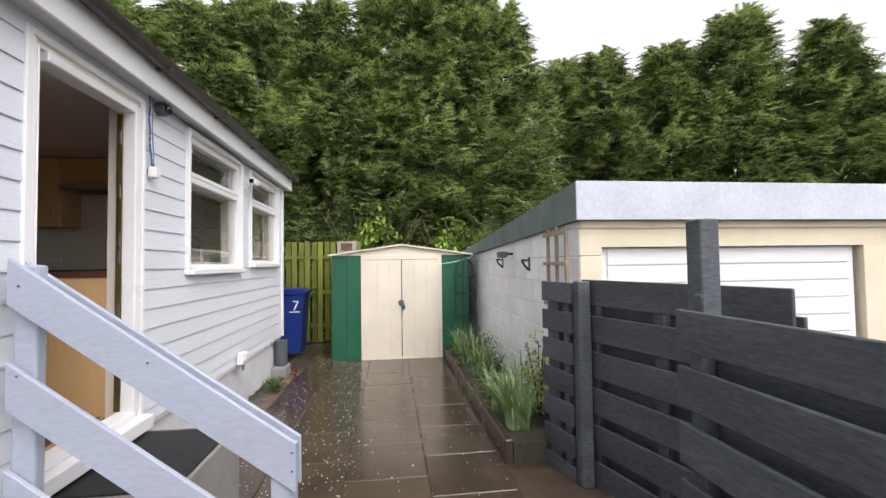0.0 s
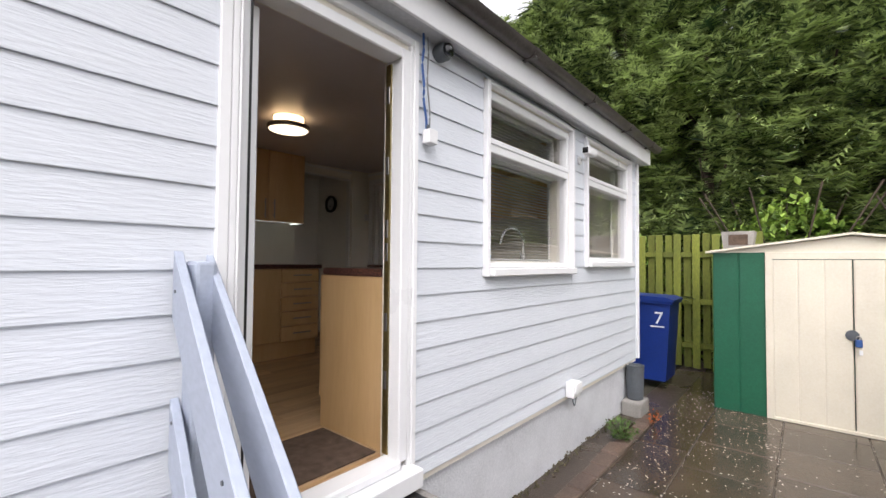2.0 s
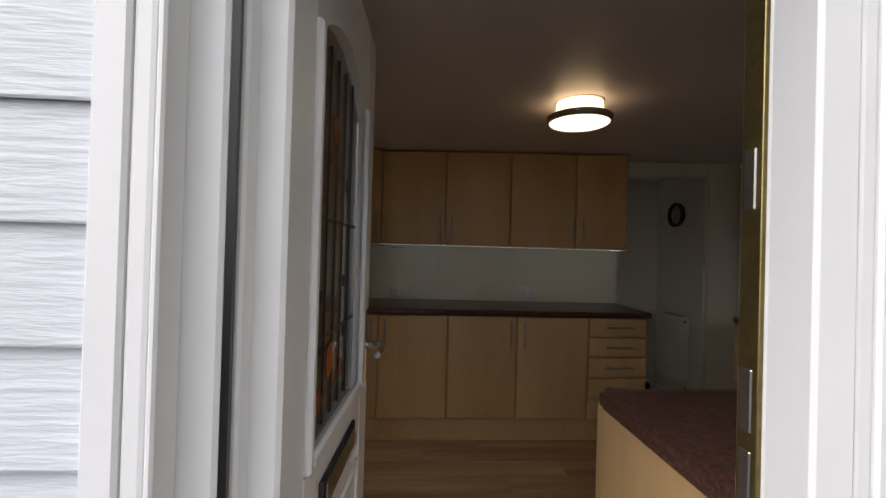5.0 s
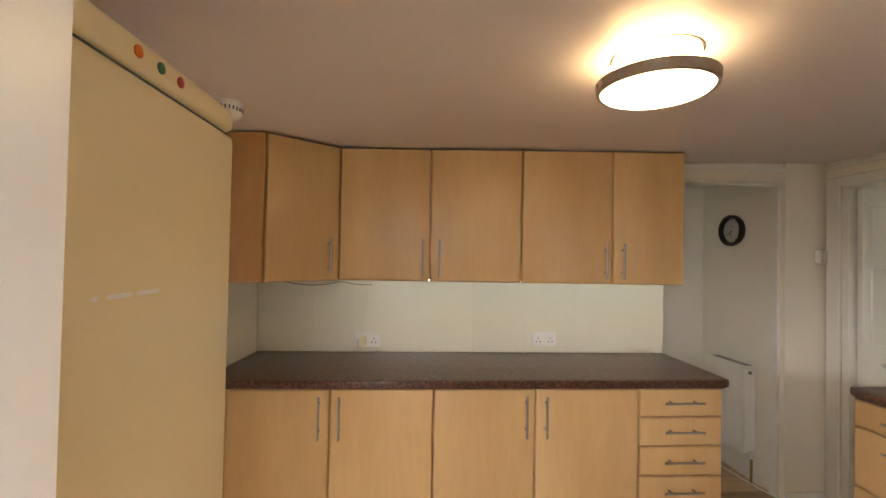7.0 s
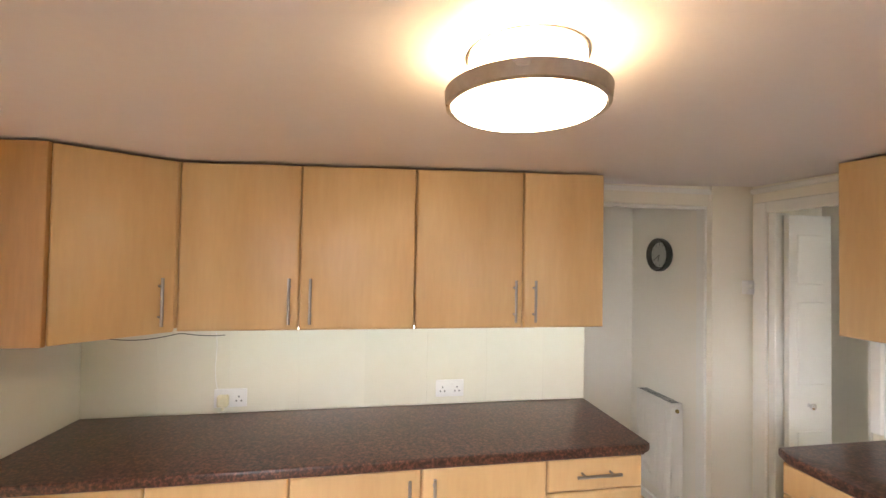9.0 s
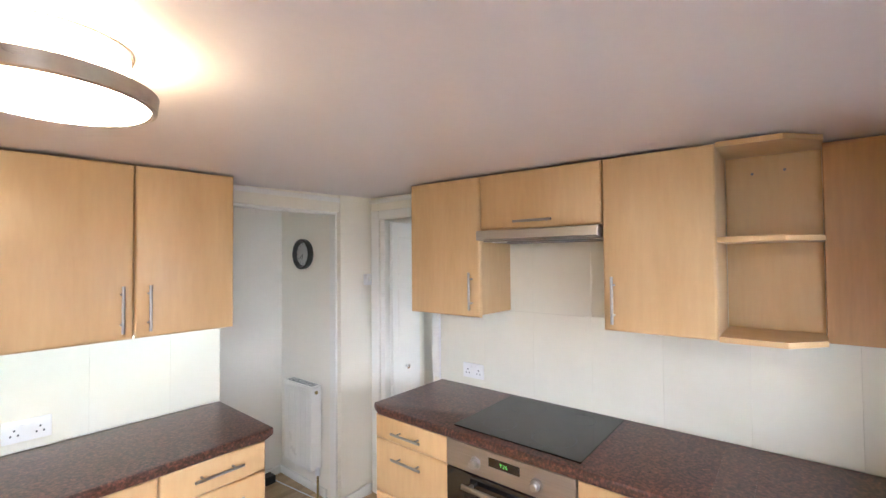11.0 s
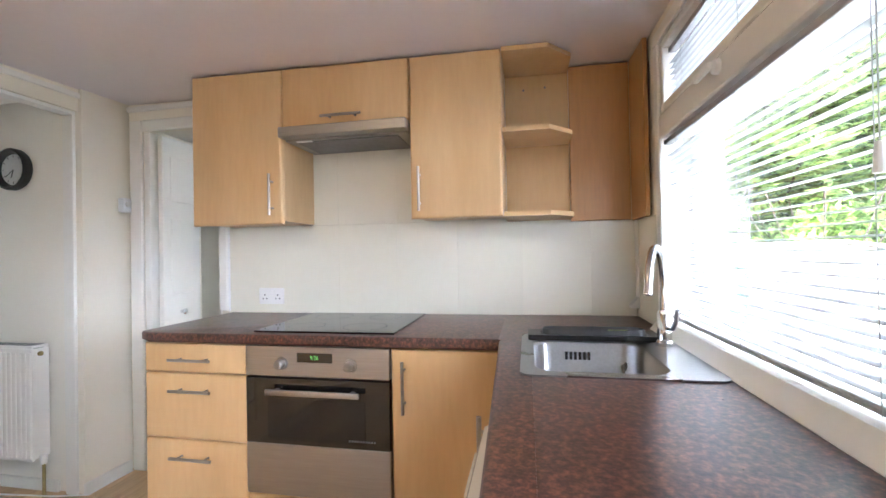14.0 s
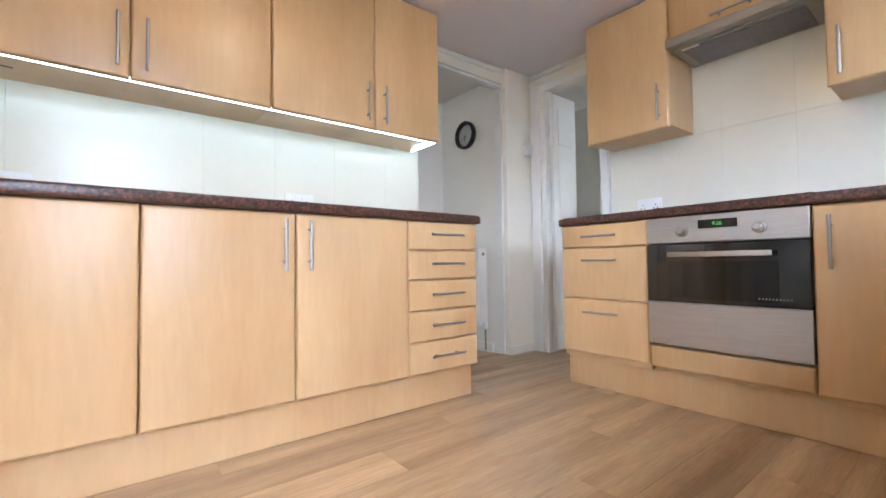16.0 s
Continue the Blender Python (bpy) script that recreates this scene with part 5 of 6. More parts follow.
part("box", bx((2.908, 2.925, 1.48), (2.958, 2.964, 1.56), 0.005, 2), M_PLASTIC, ts)
part("dial", lathe(B(), (2.933, 2.925, 1.525), ((0.016, 0.0), (0.014, -0.008), (0.004, -0.01)), 18, "y"), M_WHITEPAINT, ts)
solid("phone_cable", tube(B(), [(2.60, 3.66, 0.012), (2.63, 3.4, 0.008), (2.66, 3.1, 0.008), (2.70, 2.93, 0.008), (2.84, 2.935, 0.008), (2.95, 2.93, 0.008)], 0.004, 8), M_PLASTIC, "thin white cable along the skirting", "cable")
solid("cable_adaptor", bx((2.52, 3.60, 0.001), (2.60, 3.69, 0.06), 0.01, 2), M_DARKPLASTIC, "black adaptor on the hall floor", "adaptor")

# coir mat inside the front door
solid("doormat", bx((0.05, 0.215, 0.0005), (0.785, 0.67, 0.009), 0.003), M_DOORMAT, "brown coir mat inside the front door", "mat")
solid("door_wedge", prism(B(), ((0.142, 0.0), (0.182, 0.0), (0.142, 0.03)), "y", 0.60, 0.63), M_DARKPLASTIC, "small black wedge at the door", "wedge")

# floor planks, laid along the room
rows_ = 0
y = 0.2
shared = {}
while y < 3.72:
    x = -0.505 - 0.37 * ((rows_ * 7) % 4)
    while x < 2.99 if y < 2.99 else x < 2.71:
        xa, xb = max(x, -0.505), min(x + 1.22, 2.999 if y < 2.99 else 2.718)
        if xb - xa > 0.03 and not (y >= 2.99 and xb < 0.25):
            key = round(xb - xa, 3)
            if key not in shared:
                shared[key] = mesh_of("plank", bx((0, 0.0003, -0.0135), (key - 0.0006, 0.1797, 0.0), 0.0005), M_OAK)
            p = new("plank", shared[key])
            p.location, p.parent = (xa, y, 0), floor
        x += 1.22
    y += 0.18
    rows_ += 1

# ---- yard ----
solid("ground", bx((-300, -300, GZ - 0.3), (300, 300, GZ - 0.03)), M_GROUND, "dark soil ground around the house", "ground", kind=ST)
pave = solid("pavement", bx((-6.0, -3.4, GZ - 0.03), (7.4, 0.05, GZ - 0.011)), M_MUD, "wet paved side yard with fallen petals", "pavement", kind=ST)
solid("edging_soil", prism(B(), ((0.05, GZ - 0.02), (-0.27, GZ - 0.02), (-0.25, GZ - 0.004), (-0.1, GZ + 0.006), (0.05, GZ + 0.02)), "x", 0.9, 4.4), M_MUD, "wet brown soil along the plinth", "soil", kind=ST)
ys = [-0.27, -0.66, -1.23, -1.83, -2.42, -3.0]
rnd = random.Random(4)
for j, (ya, yb) in enumerate(zip(ys, ys[1:])):
    x = -5.6 + (0.32 if j % 2 else 0)
    while x < 7.2:
        ln = 0.6 if j else 0.9
        t = rnd.uniform(-0.002, 0.002)
        if j == 4 and x + ln > 1.05:
            break
        part("slab", bx((x + 0.004, yb + 0.004, GZ - 0.025), (x + ln - 0.004, ya - 0.004, GZ + t), 0.005), M_SLAB, pave)
        x += ln
b = B()
for i in range(1700):
    px, py = rnd.uniform(-0.8, 5.6), rnd.choice((rnd.uniform(-1.3, -0.2), rnd.uniform(-1.3, -0.2), rnd.uniform(-2.4, -0.2)))
    s, a = rnd.uniform(0.004, 0.011), rnd.uniform(0, 6.28)
    vs = [b.verts.new((px + s * k * math.cos(a + q), py + s * k * math.sin(a + q), GZ + 0.0045 + 0.002 * (k > 0.8))) for q, k in ((0, 1), (1.57, 0.6), (3.14, 0.9), (4.71, 0.6))]
    b.faces.new(vs)
solid("petals", b, M_PETAL, "small pale fallen petals on the wet paving", "petals", kind="stuff")

bk = thing("brick_edging", (2.2, -0.15, GZ), "worn reddish paving bricks along the plinth", "edging")
M_BRICK = mat("worn wet red brick", (0.15, 0.10, 0.075), 0.45, vary=0.3, scale=6, fine=90, bump=0.5, color2=(0.09, 0.065, 0.05), per_object=0.25)
x = 0.92
while x < 3.9:
    w_ = rnd.uniform(0.19, 0.26)
    part("brick", bx((x, -0.255, GZ - 0.01), (x + w_ - 0.012, -0.115 + rnd.uniform(-0.02, 0.02), GZ + 0.012 + rnd.uniform(0, 0.012)), 0.008), M_BRICK, bk)
    x += w_
b = B()
for i in range(260):
    px, py = rnd.uniform(0.95, 3.8), rnd.gauss(0.02, 0.02)
    s_, a = rnd.uniform(0.008, 0.022), rnd.uniform(0, 6.28)
    c_ = Vector((px, min(py, 0.045), GZ + 0.02 + abs(rnd.gauss(0, 0.012))))
    vs = [b.verts.new(c_ + Vector((s_ * math.cos(a + q), s_ * 0.6 * math.sin(a + q), 0))) for q in (0, 2.1, 4.2)] + [b.verts.new(c_ + Vector((0, 0, s_ * 0.8)))]
    for f in ((0, 1, 3), (1, 2, 3), (2, 0, 3)):
        b.faces.new([vs[k] for k in f])
solid("moss", b, mat("dark moss and crumbs", (0.05, 0.05, 0.02), 0.9, vary=0.4, scale=9, bump=0.3, color2=(0.09, 0.07, 0.04)), "dark moss and crumbs at the foot of the plinth", "moss", kind="stuff")
# steps to the front door
st = thing("steps", (0.35, -0.5, GZ), "low painted concrete steps up to the front door", "steps")
part("landing", bx((-0.12, -0.58, GZ - 0.02), (0.86, 0.045, -0.115), 0.008), M_CONC, st)
part("step", bx((-0.12, -0.84, GZ - 0.02), (0.36, -0.581, -0.36), 0.008), M_CONC, st)
b = bx((0.03, -0.565, -0.1145), (0.80, -0.03, -0.103), 0.003)
solid("rubber_mat", b, M_MAT, "black rubber mat on the top step", "mat")
hr = thing("handrail", (-0.2, -0.6, GZ), "grey-blue painted timber handrail with sloping boards", "handrail")
part("post", bx((-0.178, -0.135, GZ), (-0.118, -0.045, 0.945), 0.012, 2), M_RAIL, hr)
part("end_post", bx((-0.360, -1.195, GZ), (-0.298, -1.105, 0.215), 0.004), M_RAIL, hr)


def sloped(xa, xb, za, zb, h, t, y0=-0.04, y1=-1.205):
    """A board from the wall end (xa, za) down to the far end (xb, zb), h high and t thick."""
    bm = B()
    q = []
    for (x, y, z) in ((xa, y0, za), (xb, y1, zb)):
        q += [bm.verts.new((x, y, z)), bm.verts.new((x + t, y, z)), bm.verts.new((x + t, y, z - h)), bm.verts.new((x, y, z - h))]
    for f in ((0, 1, 2, 3), (4, 7, 6, 5), (0, 4, 5, 1), (1, 5, 6, 2), (2, 6, 7, 3), (3, 7, 4, 0)):
        bm.faces.new([q[i] for i in f])
    bmesh.ops.recalc_face_normals(bm, faces=bm.faces)
    bmesh.ops.bevel(bm, geom=list(bm.edges), offset=0.003, segments=1, affect="EDGES")
    return bm


part("board", sloped(-0.203, -0.385, 0.975, 0.235, 0.19, 0.024), M_RAIL, hr)
part("board", sloped(-0.117, -0.298, 0.965, 0.228, 0.19, 0.022), M_RAIL, hr)
part("board", sloped(-0.203, -0.385, 0.555, -0.185, 0.19, 0.024), M_RAIL, hr)
part("board", sloped(-0.203, -0.33, 0.13, -0.40, 0.19, 0.024, y1=-0.87), M_RAIL, hr)
for y_, z_ in ((-1.19, 0.2), (-1.19, 0.13), (-0.62, 0.55), (-0.09, 0.86), (-0.09, 0.5)):
    part("screw", cyl(B(), (-0.206 - 0.156 * (-y_ - 0.04), y_, z_), (-0.196 - 0.156 * (-y_ - 0.04), y_, z_), 0.005, n=8), M_GREYPOT, hr)

# fittings on the clad wall
jb = thing("junction_box", (0.9, 0, 1.56), "white cable junction box beside the door", "junction box")
part("box", bx((0.872, -0.045, 1.525), (0.935, 0.004, 1.595), 0.005, 2), M_PLASTIC, jb)
part("gland", cyl(B(), (0.885, -0.022, 1.595), (0.885, -0.022, 1.615), 0.009, n=12), M_GREYPOT, jb)
solid("blue_cable", tube(B(), arc(lambda t: (0.885 - 0.03 * math.sin(2.2 * t) + 0.004 * math.sin(17 * t), -0.012, 1.6 + 0.47 * t)), 0.006, 8), M_CABLE, "blue-grey cable looping down to the junction box", "cable")
solid("grey_cable", tube(B(), arc(lambda t: (0.905 - 0.02 * t + 0.006 * math.sin(9 * t), -0.012, 1.595 + 0.46 * t)), 0.004, 8), M_GREYCABLE, "thin grey cable by the door", "cable")
bh = thing("bulkhead_light", (0.99, 0, 2.02), "small dark round outdoor light under the eaves", "outdoor light")
part("body", lathe(B(), (0.99, 0.012, 2.015), ((0.042, 0.0), (0.045, -0.02), (0.045, -0.055), (0.038, -0.066)), 24, "y"), M_GREYPOT, bh, smooth=True)
part("lens", lathe(B(), (0.99, -0.05, 2.015), ((0.034, -0.004), (0.034, -0.02), (0.02, -0.028), (0.005, -0.03)), 24, "y"), M_OVENGLASS, bh, smooth=True)
solid("eaves_cable", tube(B(), arc(lambda t: (1.03 + 3.0 * t, -0.02, 2.05 - 0.012 * abs(math.sin(9 * t)) - (0.0 if t < 0.5 else 0.006)), 40), 0.006, 8), M_GREYPOT, "dark cable clipped under the eaves", "cable")
cc = thing("security_camera", (2.78, -0.08, 1.83), "small white security camera on the clad wall", "camera")
part("base", lathe(B(), (2.77, 0.008, 1.80), ((0.035, 0.0), (0.035, -0.012), (0.018, -0.02)), 20, "y"), M_PLASTIC, cc)
part("arm", tube(B(), [(2.77, -0.01, 1.80), (2.77, -0.05, 1.80), (2.76, -0.07, 1.83)], 0.011, 10), M_PLASTIC, cc)
part("housing", bx((2.68, -0.115, 1.825), (2.85, -0.055, 1.885), 0.012, 3), M_PLASTIC, cc, smooth=True)
part("lens_face", bx((2.672, -0.108, 1.832), (2.681, -0.062, 1.878), 0.003), M_OVENGLASS, cc)
pb = thing("outdoor_socket", (2.56, -0.03, -0.03), "white weatherproof socket low on the wall", "socket")
part("box", bx((2.50, -0.065, -0.085), (2.62, 0.004, 0.035), 0.008, 2), M_PLASTIC, pb)
part("lid", bx((2.505, -0.085, -0.05), (2.615, -0.066, 0.03), 0.006, 2), M_PLASTIC, pb)
part("lead", tube(B(), arc(lambda t: (2.53 + 0.07 * t, -0.04, -0.085 - 0.07 * math.sin(math.pi * t)), 16), 0.005, 8), M_GREYPOT, pb)
pt = thing("grey_bucket", (4.03, 0.0, GZ), "tall grey plastic pot against the plinth", "pot")
part("body", lathe(B(), (4.06, -0.05, -0.45), ((0.072, 0.0), (0.08, 0.01), (0.088, 0.34), (0.092, 0.345), (0.084, 0.348), (0.08, 0.33)), 28), M_GREYPOT, pt, smooth=True)
part("foot_block", bx((3.90, -0.15, GZ), (4.20, 0.045, -0.4505), 0.02, 2), M_CONC, pt, "pale concrete block under the pot")

# wheelie bin beyond the corner
bn = thing("wheelie_bin", (5.2, 0.1, GZ), "blue plastic wheelie bin by the fence", "bin")
b = B()
prism(b, ((-0.13, 0.46), (0.40, 0.46), (0.34, -0.52), (-0.07, -0.52)), "x", 5.23, 5.72)
part("body", b, M_BIN, bn)
part("rim", bx((5.205, -0.155, 0.44), (5.745, 0.425, 0.475), 0.008), M_BIN, bn)
lid = part("lid", prism(B(), ((-0.17, 0.476), (-0.17, 0.50), (-0.08, 0.53), (0.42, 0.545), (0.44, 0.476)), "x", 5.2, 5.75), M_BIN, bn)
part("lid_bar", cyl(B(), (5.22, 0.45, 0.50), (5.73, 0.45, 0.50), 0.016, n=12), M_BIN, lid)
for x_ in (5.26, 5.69):
    part("wheel", cyl(B(), (x_ - 0.02, 0.33, GZ + 0.10), (x_ + 0.02, 0.33, GZ + 0.10), 0.10, n=24), M_DARKPLASTIC, bn)
cv = bpy.data.curves.new("house_number", "FONT")
cv.body, cv.size, cv.extrude = "7", 0.22, 0.001
dg = new("house_number", cv)
me = bpy.data.meshes.new_from_object(dg.evaluated_get(bpy.context.evaluated_depsgraph_get()))
bpy.data.objects.remove(dg)
me.materials.append(M_PLASTIC)
me.transform(Matrix(((0, 0, -1, 5.228), (-1, 0, 0, 0.06), (0, 1, 0, 0.19), (0, 0, 0, 1))))
nm = new("house_number", me)
nm.parent = bn
nm.matrix_parent_inverse = Matrix.Translation(bn.location).inverted()
part("underline", bx((5.226, -0.06, 0.15), (5.229, 0.10, 0.165)), M_PLASTIC, bn)

# mossy hit-and-miss fence
fn = thing("fence", (6.6, 0.5, GZ), "mossy green timber fence with gaps between its slats", "fence")
me = None
for i in range(26):
    y_ = 2.2 - i * 0.125
    x_ = 6.6 if i % 2 else 6.66
    me = me or mesh_of("slat", bx((0, -0.05, 0), (0.02, 0.05, 1.98), 0.004), M_FENCE)
    o_ = new("slat", me)
    o_.parent = fn
    o_.matrix_parent_inverse = Matrix.Translation(fn.location).inverted()
    o_.location = (x_, y_, GZ + 0.02 + 0.01 * math.sin(i * 2.3))
for z_ in (-0.3, 0.35, 1.05):
    part("rail", bx((6.622, -1.0, z_), (6.658, 2.3, z_ + 0.08), 0.004), M_FENCE, fn)

# shed
sh = thing("shed", (5.7, -1.75, GZ), "green and cream metal garden shed with double doors", "shed")
SXF, SL, SR, EV, RG = 4.86, -0.635, -2.86, 1.075, 1.225


def ribbed(bm, x, y0, y1, z0, z1, step, depth):
    n_ = max(1, round(abs(y1 - y0) / step))
    pts = [(x + depth, y0)]
    for i in range(n_):
        a, c_ = y0 + (y1 - y0) * i / n_, y0 + (y1 - y0) * (i + 1) / n_
        w = c_ - a
        pts += [(x + depth, a + w * 0.02), (x, a + w * 0.05), (x, a + w * 0.95), (x + depth, a + w * 0.98)]
    pts += [(x + depth + 0.014, y1), (x + depth + 0.014, y0)]
    return prism(bm, pts, "z", z0, z1)


part("front_panel", ribbed(B(), SXF, SL, -1.10, GZ, EV, 0.23, 0.006), M_SHEDG, sh)
part("front_panel", ribbed(B(), SXF, -2.39, SR, GZ, EV, 0.23, 0.006), M_SHEDG, sh)
part("side_panel", bx((SXF + 0.02, SL - 0.015, GZ), (6.5, SL, EV)), M_SHEDG, sh)
part("side_panel", bx((SXF + 0.02, SR, GZ), (6.5, SR + 0.015, EV)), M_SHEDG, sh)
part("back_panel", bx((6.485, SR, GZ), (6.5, SL, EV)), M_SHEDG, sh)
part("gable", prism(B(), ((SL + 0.02, EV), (-1.7475, RG), (SR - 0.02, EV)), "x", SXF - 0.005, SXF + 0.01), M_SHEDC, sh)
for ya, za, yb, zb in ((SL + 0.06, EV - 0.005, -1.7475, RG + 0.01), (-1.7475, RG + 0.01, SR - 0.06, EV - 0.005)):
    part("roof_sheet", prism(B(), ((ya, za), (yb, zb), (yb, zb + 0.022), (ya, za + 0.022)), "x", SXF - 0.06, 6.56), M_SHEDC, sh)
for y_ in (-1.125, -2.375):
    part("door_post", bx((SXF - 0.018, y_ - 0.03, GZ), (SXF + 0.01, y_ + 0.03, EV), 0.003), M_SHEDC, sh)
part("door_head", bx((SXF - 0.02, -2.35, 1.005), (SXF + 0.01, -1.15, EV), 0.003), M_SHEDC, sh)
for y0, y1 in ((-1.155, -1.743), (-1.752, -2.345)):
    dr = part("door", ribbed(B(), SXF - 0.016, y0, y1, GZ + 0.03, 1.0, 0.2, 0.004), M_SHEDC, sh, "cream ribbed shed door")
part("door_sill", bx((SXF - 0.03, -2.345, GZ), (SXF + 0.01, -1.155, GZ + 0.028), 0.003), M_SHEDC, sh)
hs = part("hasp", lathe(B(), (SXF - 0.018, -1.735, 0.30), ((0.05, 0.0), (0.048, -0.008), (0.02, -0.012)), 18, "x"), M_GREYPOT, sh, "dark hasp on the doors")
part("padlock", bx((SXF - 0.06, -1.80, 0.20), (SXF - 0.03, -1.75, 0.27), 0.008, 2), M_CABLE, hs, "blue-grey padlock")
part("shackle", tube(B(), arc(lambda t: (SXF - 0.045, -1.775 + 0.018 * math.cos(math.pi * t), 0.27 + 0.03 * math.sin(math.pi * t)), 10), 0.005, 8), M_STEEL, hs)
part("key_tag", bx((SXF - 0.05, -1.80, 0.13), (SXF - 0.045, -1.775, 0.175), 0.002), M_PLASTIC, hs)
solid("washing_line", tube(B(), arc(lambda t: (4.80, -2.35 - 0.62 * t, 0.93 + 0.14 * t * t), 16), 0.006, 6), M_PLASTIC, "thin white line hanging across the shed corner", "line")
pl = thing("planter_box", (5.9, -0.6, 1.16), "small weathered picture-sided planter on the shed roof", "planter")
part("tub", prism(B(), ((-0.63, 1.10), (-0.92, 1.15), (-0.95, 1.36), (-0.60, 1.36)), "x", 5.75, 6.02), M_CONC, pl)
part("patch", bx((5.743, -0.88, 1.19), (5.7495, -0.68, 1.32)), M_DOORMAT, pl, "faded brownish picture panel")

# garage block with its flat roof
gw = thing("garage", (3.3, -5.0, GZ), "cream and white blockwork garage with a flat sloping roof", "garage")


def roof_z(x):
    return 1.545 - (x - 1.0) * 0.072


part("roof_slab", prism(B(), ((1.0, roof_z(1.0) - 0.02), (6.2, roof_z(6.2) - 0.02), (6.2, roof_z(6.2) - 0.14), (1.0, 1.25)), "y", -9.5, -3.02), M_ROOFGREEN, gw)
part("side_flashing", prism(B(), ((1.0, roof_z(1.0)), (6.2, roof_z(6.2)), (6.2, roof_z(6.2) - 0.13), (1.0, 1.252)), "y", -3.019, -3.0), M_ROOFGREEN, gw, "grey-green felt edge")
part("front_flashing", bx((0.985, -9.5, 1.25), (0.999, -3.0, 1.552), 0.003), M_ROOFEDGE, gw, "pale grey metal roof edge")
part("front_beam", bx((1.05, -9.4, 1.19), (1.2, -3.0625, 1.249), 0.005), M_CREAMBLOCK, gw)
ws = part("side_wall", bx((1.12, -3.185, GZ), (6.1, -3.06, 1.24)), M_GROUT, gw)
z_, r_ = GZ, 0
while z_ < 1.24:
    x_ = 1.07 - (0.22 if r_ % 2 else 0)
    while x_ < 6.1:
        xa, xb, zt_ = max(x_, 1.07), min(x_ + 0.445, 6.1), min(z_ + 0.222, roof_z(min(x_ + 0.445, 6.1)) - 0.15, 1.245)
        if xb - xa > 0.05 and zt_ - z_ > 0.03:
            part("block", bx((xa + 0.003, -3.07, z_ + 0.003), (xb - 0.003, -3.047, zt_ - 0.003), 0.005), M_BLOCK, ws)
        x_ += 0.445
    z_ += 0.225
    r_ += 1
fwall = part("front_wall", box(bx((1.07, -3.24, GZ), (1.2, -3.0705, 1.19)), (1.07, -9.4, 1.04), (1.2, -3.2405, 1.1895)), M_CREAMBLOCK, gw, "cream painted front pier and lintel")
z_ = GZ
while z_ < 1.15:
    part("block", bx((1.058, -3.235, z_ + 0.003), (1.0695, -3.05, min(z_ + 0.222, 1.188)), 0.004), M_CREAMBLOCK, fwall)
    z_ += 0.225
part("pier", bx((1.07, -5.95, GZ), (1.2, -5.62, 1.0395), 0.004), M_CREAMBLOCK, gw)
for y0, y1 in ((-5.58, -3.25), (-8.4, -5.98)):
    gd = part("garage_door", bx((1.13, y0, GZ), (1.16, y1, 1.035)), M_GARDOOR, gw, "white ribbed up-and-over door")
    for i in range(11):
        part("rib", bx((1.118, y0 + 0.06, GZ + 0.02 + i * 0.148), (1.1295, y1 - 0.06, GZ + 0.02 + i * 0.148 + 0.135), 0.005), M_GARDOOR, gd)
    part("door_frame", bx((1.10, y0 - 0.03, 1.036), (1.13, y1 + 0.03, 1.0395)), M_GREYPOT, gw)
for x_, z_ in ((3.35, 0.93), (2.27, 0.91)):
    br = thing("wall_bracket", (x_, -3.0, z_), "black iron hanging bracket on the block wall", "bracket", "wall brackets")
    part("plate", bx((x_ - 0.012, -3.047, z_ - 0.075), (x_ + 0.012, -3.035, z_ + 0.075), 0.002), M_BLACK, br)
    part("arm", bx((x_ - 0.012, -3.035, z_ + 0.03), (x_ + 0.012, -2.955, z_ + 0.05), 0.002), M_BLACK, br)
    part("brace", tube(B(), [(x_, -3.035, z_ - 0.06), (x_, -2.99, z_ - 0.015), (x_, -2.962, z_ + 0.035)], 0.012, 8), M_BLACK, br)
hl = thing("outdoor_wall_light", (3.0, -3.0, 1.0), "dark outdoor light on a short arm on the block wall", "outdoor light")
part("arm", bx((2.88, -3.047, 1.02), (2.93, -2.90, 1.05), 0.004), M_BLACK, hl)
part("head", bx((2.78, -2.95, 0.99), (2.95, -2.86, 1.06), 0.01, 2), M_GREYPOT, hl)
tl = thing("trellis", (1.3, -2.95, 0.8), "weathered wooden trellis against the block wall", "trellis")
for x_ in (1.13, 1.33, 1.53):
    part("upright", bx((x_, -2.99, GZ), (x_ + 0.03, -2.965, 1.22), 0.003), mat("weathered timber", (0.30, 0.24, 0.17), 0.85, vary=0.2, bump=0.4), tl)
for z_ in (0.2, 0.55, 0.9, 1.15):
    part("crosspiece", bx((1.10, -2.964, z_), (1.60, -2.948, z_ + 0.03), 0.003), bpy.data.materials["weathered timber"], tl)
ob_ = thing("wire_obelisk", (4.55, -2.72, GZ), "rusty iron plant support beside the shed", "plant support")
b = B()
for a in range(6):
    ca, sa_ = 0.17 * math.cos(a * 1.047), 0.17 * math.sin(a * 1.047)
    tube(b, [(4.55 + ca, -2.74 + sa_, GZ + 0.1), (4.55 + ca, -2.74 + sa_, 0.75), (4.55 + ca * 0.75, -2.74 + sa_ * 0.75, 0.92), (4.55 + ca * 0.1, -2.74 + sa_ * 0.1, 1.02)], 0.007, 6)
part("ribs", b, M_BLACK, ob_)
for z_ in (0.1, 0.45, 0.72):
    part("hoop", tube(B(), arc(lambda t: (4.55 + 0.175 * math.cos(6.283 * t), -2.74 + 0.175 * math.sin(6.283 * t), z_), 24), 0.008, 6), M_BLACK, ob_)
